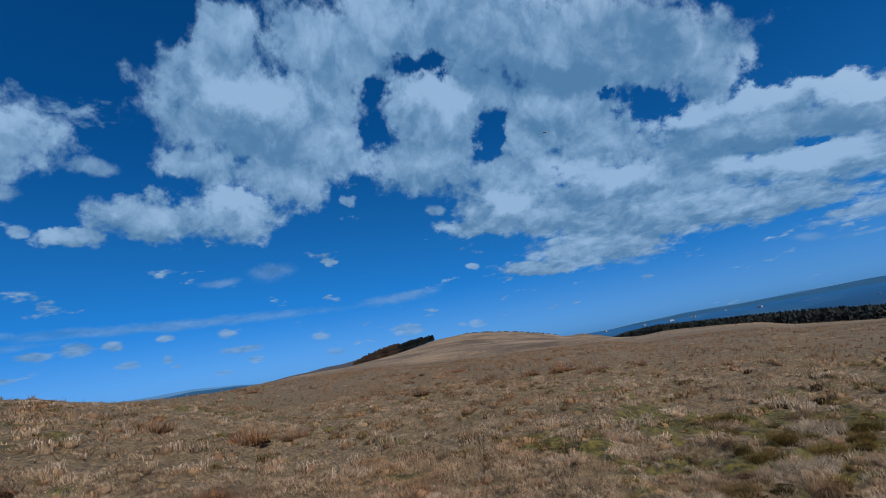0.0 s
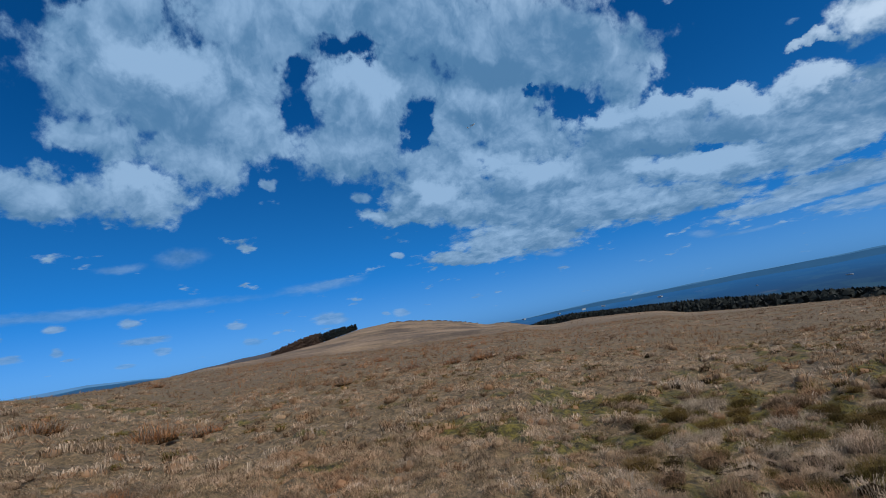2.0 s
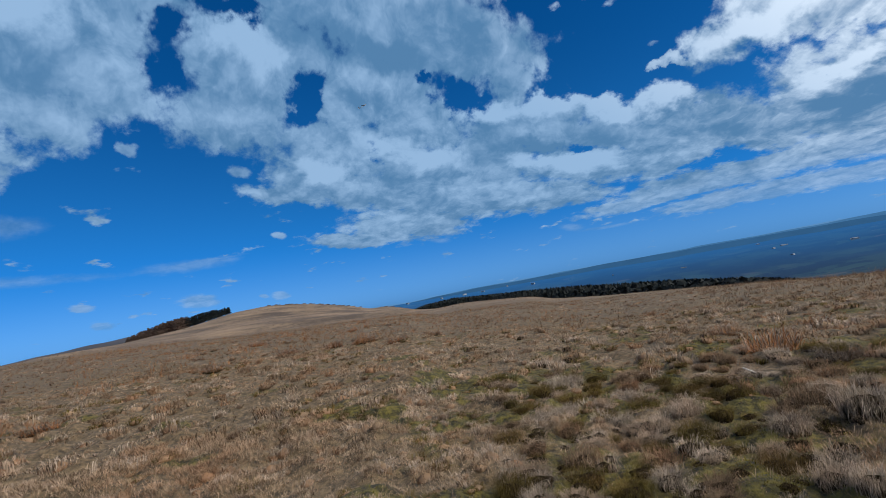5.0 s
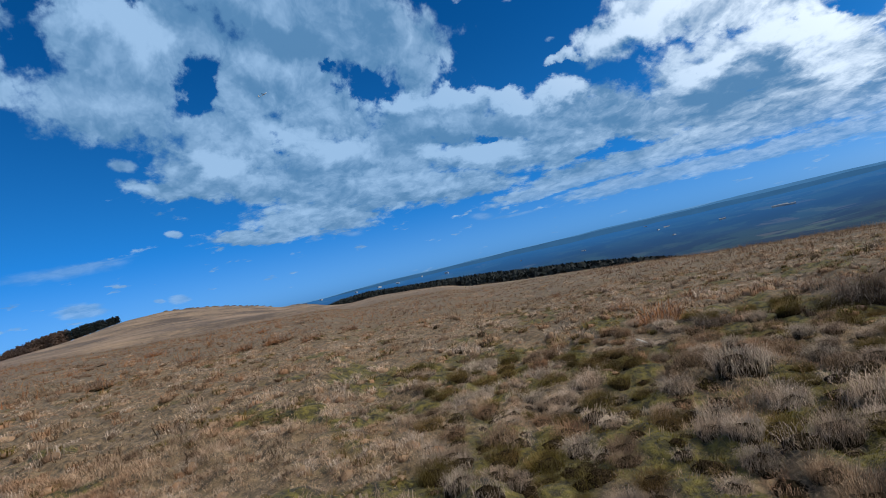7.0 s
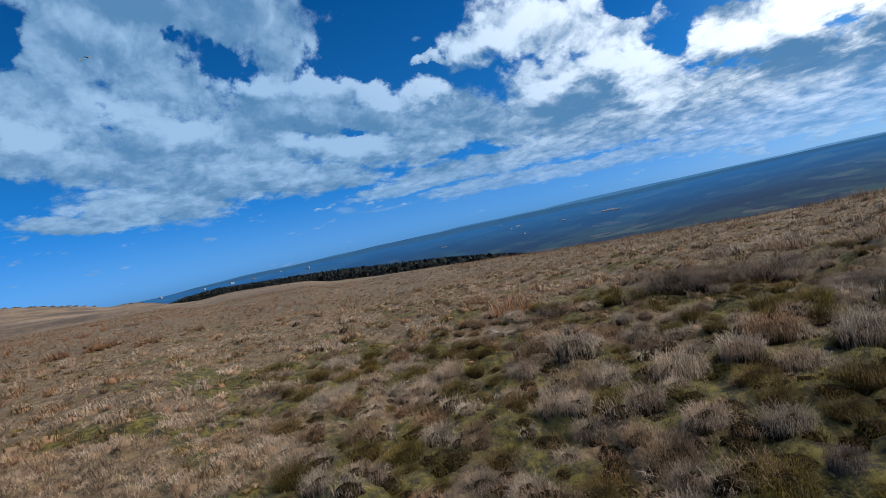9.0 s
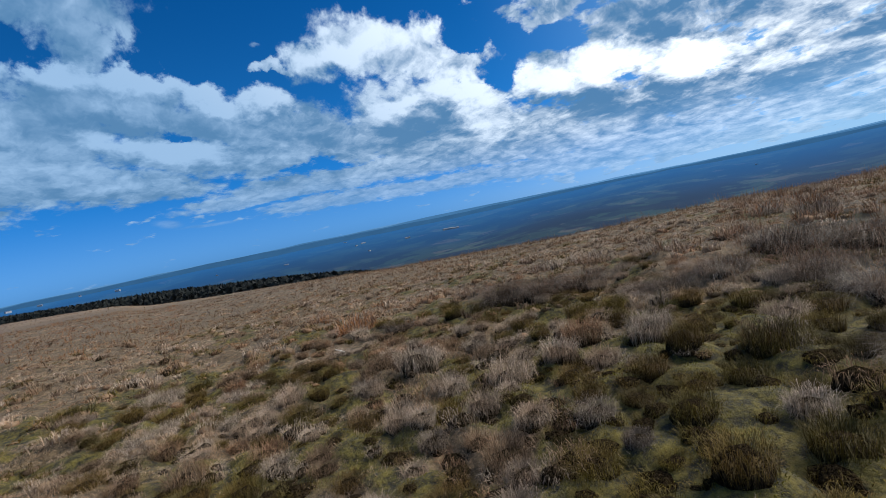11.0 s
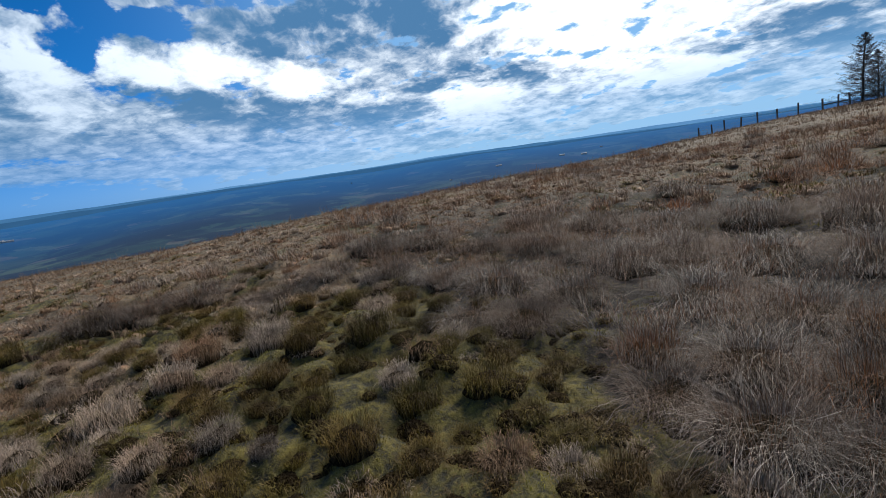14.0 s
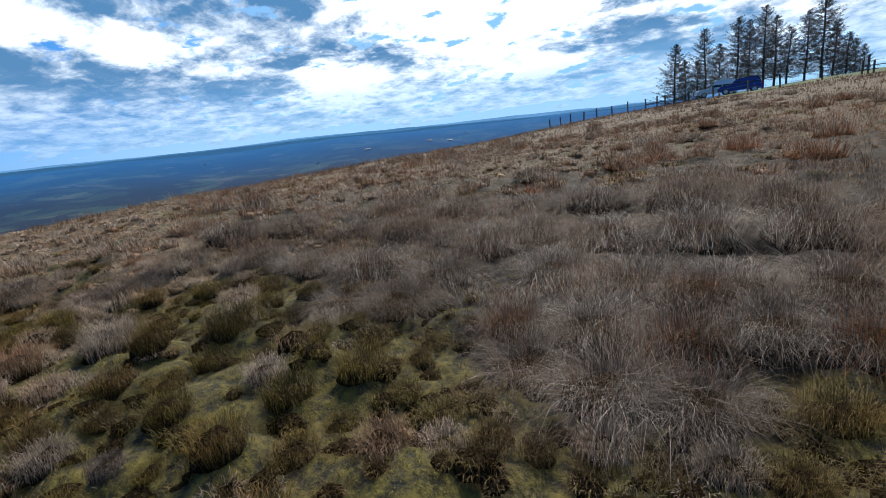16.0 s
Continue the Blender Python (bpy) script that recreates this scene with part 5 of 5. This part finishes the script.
def build_far_buildings():
    rg = random.Random(12)
    for az, el, length, width, height, turn in ((54.6, -1.5, 85, 24, 10, -50), (55.5, -1.55, 50, 20, 9, -52), (49.6, -1.55, 40, 16, 8, -46)):
        far_building(length, width, height, az, down_to(az, el), turn, "long white warehouse roofed in grey on the valley floor")
    for az, el in ((105.3, -1.7), (112.6, -1.5), (115.0, -1.7)):
        far_building(38, 18, 8, az, down_to(az, el), -az + 5, "white shed far down in the valley")
    for az, el in ((3.9, -0.14), (10.8, 0.1), (16.0, -0.33), (13.0, -0.2), (8.0, -0.1), (19.0, -0.6)):
        far_building(rg.uniform(25, 45), 14, 12, az, down_to(az, el), rg.uniform(0, 180), "pale tall building in a far town")
    for i in range(10):
        az = rg.choice((rg.uniform(20, 75), rg.uniform(40, 58), rg.uniform(80, 118)))
        far_building(rg.uniform(14, 45), rg.uniform(9, 16), rg.uniform(3.5, 6), az, down_to(az, rg.uniform(-2.6, -0.5)), rg.uniform(0, 180),
                     "small pale building in the valley")


build_far_buildings()


# ---- fence, stile and bin ----
def build_fence():
    base = thing("post_fence", "weathered timber post and wire fence along the brow", "fence")
    azs = [126.6, 127.8, 128.9, 130.3, 131.7, 133.3, 134.9, 136.7, 137.8, 138.6, 140.8, 143.0, 145.9, 148.5, 151.6, 154.3, 157.0, 158.6, 161.0, 164.0]
    rs = np.interp(azs, [126, 138, 146, 154, 164], [64, 63, 58, 56, 56])
    rg = random.Random(4)
    tops = []
    for az, r in zip(azs, rs):
        p = polar(az, r)
        h = rg.uniform(1.1, 1.3)
        bm = bmesh.new()
        box(bm, -0.065, 0.065, -0.065, 0.065, -0.3, h, 0.012)
        ob = part("post", bm, MAT_POST, base)
        ob.matrix_basis = pose(p.x, p.y, p.z, rg.uniform(-4, 4), rg.uniform(-4, 4), rg.uniform(0, 90))
        tops.append(p)
    for h in (0.35, 0.7, 1.02):
        bm = bmesh.new()
        tube(bm, [p + Vector((0, 0, h + 0.02 * math.sin(i * 2.1))) for i, p in enumerate(tops)], [0.006] * len(tops), 4)
        part("wire", bm, MAT_WIRE, base, "thin rusty wire")
    for i, h in ((7, 0.55), (8, 0.55)):
        a, b = tops[i], tops[i + 1]
        bm = bmesh.new()
        d = (b - a)
        n = Vector((-d.y, d.x, 0)).normalized() * 0.03
        lo, hi = Vector((0, 0, h - 0.06)), Vector((0, 0, h + 0.06))
        vs = [bm.verts.new(q) for q in (a - n + lo, b - n + lo, b + n + lo, a + n + lo, a - n + hi, b - n + hi, b + n + hi, a + n + hi)]
        for f in ((3, 2, 1, 0), (4, 5, 6, 7), (0, 1, 5, 4), (1, 2, 6, 5), (2, 3, 7, 6), (3, 0, 4, 7)):
            bm.faces.new([vs[k] for k in f])
        part("rail", bm, MAT_POST, base)
    # step stile
    p = polar(154.7, 54.5)
    st = thing("stile", "dark wooden step stile with a tall post at the fence", "stile", m=pose(p.x, p.y, p.z, 0, 0, -154))
    for x, h in ((0, 1.5), (0.35, 1.05)):
        bm = bmesh.new()
        box(bm, x - 0.07, x + 0.07, -0.07, 0.07, -0.3, h, 0.012)
        part("post", bm, MAT_POST, st)
    for x0, x1, z in ((-0.75, 0.65, 0.32), (-0.35, 1.3, 0.62)):
        bm = bmesh.new()
        box(bm, x0, x1, -0.14, 0.14, z, z + 0.06, 0.01)
        part("step", bm, MAT_POST, st)
    p = polar(156.4, 66)
    b = thing("litter_bin", "dark green lidded litter bin on the verge", "bin", m=pose(p.x, p.y, p.z, 0, 0, -140))
    bm = bmesh.new()
    box(bm, -0.5, 0.5, -0.4, 0.4, 0.0, 1.15, 0.05)
    part("body", bm, MAT_BIN, b)
    bm = bmesh.new()
    box(bm, -0.56, 0.56, -0.46, 0.46, 1.155, 1.32, 0.05)
    part("lid", bm, MAT_BIN, b)


build_fence()


# ---- parked cars ----
def car(name, label, paint, x, y, turn, L=4.1, W=1.72, H=1.55):
    z = ground_z(x, y)
    base = thing(name, label, "car", "parked cars", pose(x, y, z, 0, 0, turn))
    h = L / 2

    def shell(profile, half, mat, nm, inset=0.0, lab=""):
        bm = bmesh.new()
        left = [bm.verts.new((px, half - inset * (pz > 0.95), pz)) for px, pz in profile]
        right = [bm.verts.new((px, -half + inset * (pz > 0.95), pz)) for px, pz in profile]
        n = len(profile)
        bm.faces.new(left)
        bm.faces.new(right[::-1])
        for i in range(n):
            bm.faces.new((left[i], right[i], right[(i + 1) % n], left[(i + 1) % n]))
        bmesh.ops.recalc_face_normals(bm, faces=bm.faces)
        bmesh.ops.bevel(bm, geom=list(bm.edges), offset=0.035, segments=2, affect="EDGES")
        return part(nm, bm, mat, base, lab)

    shell([(-h, 0.32), (-h + 0.04, 0.78), (-h + 0.12, 0.98), (-0.1, 1.0), (0.75, 0.98), (h - 0.25, 0.86), (h - 0.02, 0.66), (h, 0.32)], W / 2, paint, "body")
    shell([(-h + 0.14, 0.97), (-h + 0.36, H - 0.06), (-h + 0.9, H), (0.15, H - 0.02), (0.85, 0.97)], W / 2 - 0.05, paint, "roof", 0.12)
    for sgn, nm in ((1, "side_window"), (-1, "side_window")):
        for x0, x1, t0, t1 in ((-h + 0.34, -0.55, -h + 0.5, -0.55), (-0.48, 0.70, -0.48, 0.16)):
            bm = bmesh.new()
            y0, y1 = W / 2 - 0.105, W / 2 - 0.145
            vs = [bm.verts.new((xx, sgn * yy, zz)) for yy0 in (0.0, -0.02) for xx, yy, zz in ((x0, y0 + yy0, 1.03), (x1, y0 + yy0, 1.03), (t1, y1 + yy0, H - 0.12), (t0, y1 + yy0, H - 0.12))]
            for f in ((0, 1, 2, 3), (7, 6, 5, 4), (0, 4, 5, 1), (1, 5, 6, 2), (2, 6, 7, 3), (3, 7, 4, 0)):
                bm.faces.new([vs[k] for k in f])
            bmesh.ops.recalc_face_normals(bm, faces=bm.faces)
            ob = part(nm, bm, MAT_GLASS, base)
            ob.location.y = -sgn * 0.05
    for (xa, za), (xb, zb), nm in (((0.80, 1.03), (0.24, H - 0.08), "windscreen"), ((-h + 0.19, 1.03), (-h + 0.37, H - 0.12), "rear_window")):
        bm = bmesh.new()
        s = 0.035 if nm == "windscreen" else -0.035
        vs = [bm.verts.new(c) for c in ((xa + s, W / 2 - 0.2, za), (xa + s, -W / 2 + 0.2, za), (xb + s, -W / 2 + 0.26, zb), (xb + s, W / 2 - 0.26, zb),
                                        (xa - s, W / 2 - 0.2, za), (xa - s, -W / 2 + 0.2, za), (xb - s, -W / 2 + 0.26, zb), (xb - s, W / 2 - 0.26, zb))]
        for f in ((0, 1, 2, 3), (7, 6, 5, 4), (0, 4, 5, 1), (1, 5, 6, 2), (2, 6, 7, 3), (3, 7, 4, 0)):
            bm.faces.new([vs[k] for k in f])
        bmesh.ops.recalc_face_normals(bm, faces=bm.faces)
        part(nm, bm, MAT_GLASS, base)
    for wx in (-h + 0.75, h - 0.78):
        for sgn in (1, -1):
            w = thing("wheel", "", "", m=pose(wx, sgn * (W / 2 - 0.09), 0.31, 90, 0, 0))
            w.parent = base
            bm = bmesh.new()
            bmesh.ops.create_cone(bm, cap_ends=True, segments=24, radius1=0.31, radius2=0.31, depth=0.2)
            bmesh.ops.bevel(bm, geom=[e for e in bm.edges if abs(e.verts[0].co.z - e.verts[1].co.z) < 1e-5], offset=0.03, segments=2, affect="EDGES")
            part("tyre", bm, MAT_TYRE, w)
            bm = bmesh.new()
            bmesh.ops.create_cone(bm, cap_ends=True, segments=20, radius1=0.2, radius2=0.2, depth=0.215)
            part("rim", bm, MAT_RIM, w)
    for sgn in (1, -1):
        for nm, mat, x0, x1, z0, z1 in (("headlight", MAT_LAMP, h - 0.22, h - 0.01, 0.66, 0.80), ("tail_light", MAT_RED, -h - 0.01, -h + 0.12, 0.70, 0.96)):
            bm = bmesh.new()
            box(bm, x0, x1, -0.17, 0.17, z0, z1, 0.03)
            ob = part(nm, bm, mat, base)
            ob.location.y = sgn * (W / 2 - 0.2)
        bm = bmesh.new()
        box(bm, 0.52, 0.66, -0.1, 0.1, 0.98, 1.12, 0.03)
        ob = part("wing_mirror", bm, paint, base)
        ob.location.y = sgn * (W / 2 + 0.06)
    return base


c1 = polar(145.2, 62)
c2 = polar(143.2, 69)
car("blue_car", "dark blue hatchback parked on the grass verge", MAT_BLUE, c1.x, c1.y, 38)
car("silver_car", "silver car parked behind a blue hatchback", MAT_SILVER, c2.x, c2.y, 48, 4.4, 1.78, 1.85)


# ---- model glider in the air, stick in the grass ----
def build_glider():
    d, az, el = 62.0, 2.6, 23.4
    p = (d * math.cos(radians(el)) * math.sin(radians(az)), d * math.cos(radians(el)) * math.cos(radians(az)), EYE + d * math.sin(radians(el)))
    g = thing("model_glider", "white model glider with long slim wings banking in the air", "glider", m=pose(*p, 24, -16, -28))
    bm = bmesh.new()
    tube(bm, [(0.42, 0, 0), (0.34, 0, 0), (0.15, 0, 0.005), (-0.1, 0, 0.01), (-0.65, 0, 0.02)], [0.012, 0.035, 0.045, 0.03, 0.01], 8)
    part("fuselage", bm, MAT_WHITE, g)
    for sgn in (1, -1):
        bm = bmesh.new()
        st = [(0.0, 0.12, -0.07, 0.045), (0.45, 0.11, -0.05, 0.055), (0.85, 0.07, -0.03, 0.13)]
        rows = [[bm.verts.new((x, sgn * y, z + t)) for x, t in ((a, 0), (a * 0.4 + b * 0.6, 0.012), (b, 0), (a * 0.5 + b * 0.5, -0.004))] for y, a, b, z in st]
        for u, v in zip(rows, rows[1:]):
            for k in range(4):
                bm.faces.new((u[k], u[(k + 1) % 4], v[(k + 1) % 4], v[k]))
        bm.faces.new(rows[-1])
        bm.faces.new(rows[0][::-1])
        bmesh.ops.recalc_face_normals(bm, faces=bm.faces)
        part("wing", bm, MAT_DARKWING if sgn < 0 else MAT_WHITE, g)
    bm = bmesh.new()
    box(bm, -0.70, -0.58, -0.25, 0.25, 0.03, 0.038)
    part("tailplane", bm, MAT_WHITE, g)
    bm = bmesh.new()
    box(bm, -0.72, -0.58, -0.005, 0.005, 0.04, 0.24)
    part("fin", bm, MAT_WHITE, g)


build_glider()


def build_stick():
    a = polar(40.0, 7.45, 0.03)
    b = a + Vector((-0.15, 0.13, 0.13))
    bm = bmesh.new()
    tube(bm, [a, a.lerp(b, 0.4) + Vector((0.005, 0, 0.008)), b], [0.011, 0.009, 0.006], 6)
    me = bpy.data.meshes.new("stick")
    bm.to_mesh(me)
    bm.free()
    me.materials.append(MAT_STICK)
    tagged(new("stick", me), "bleached white stick lying in dry grass", "stick")


build_stick()
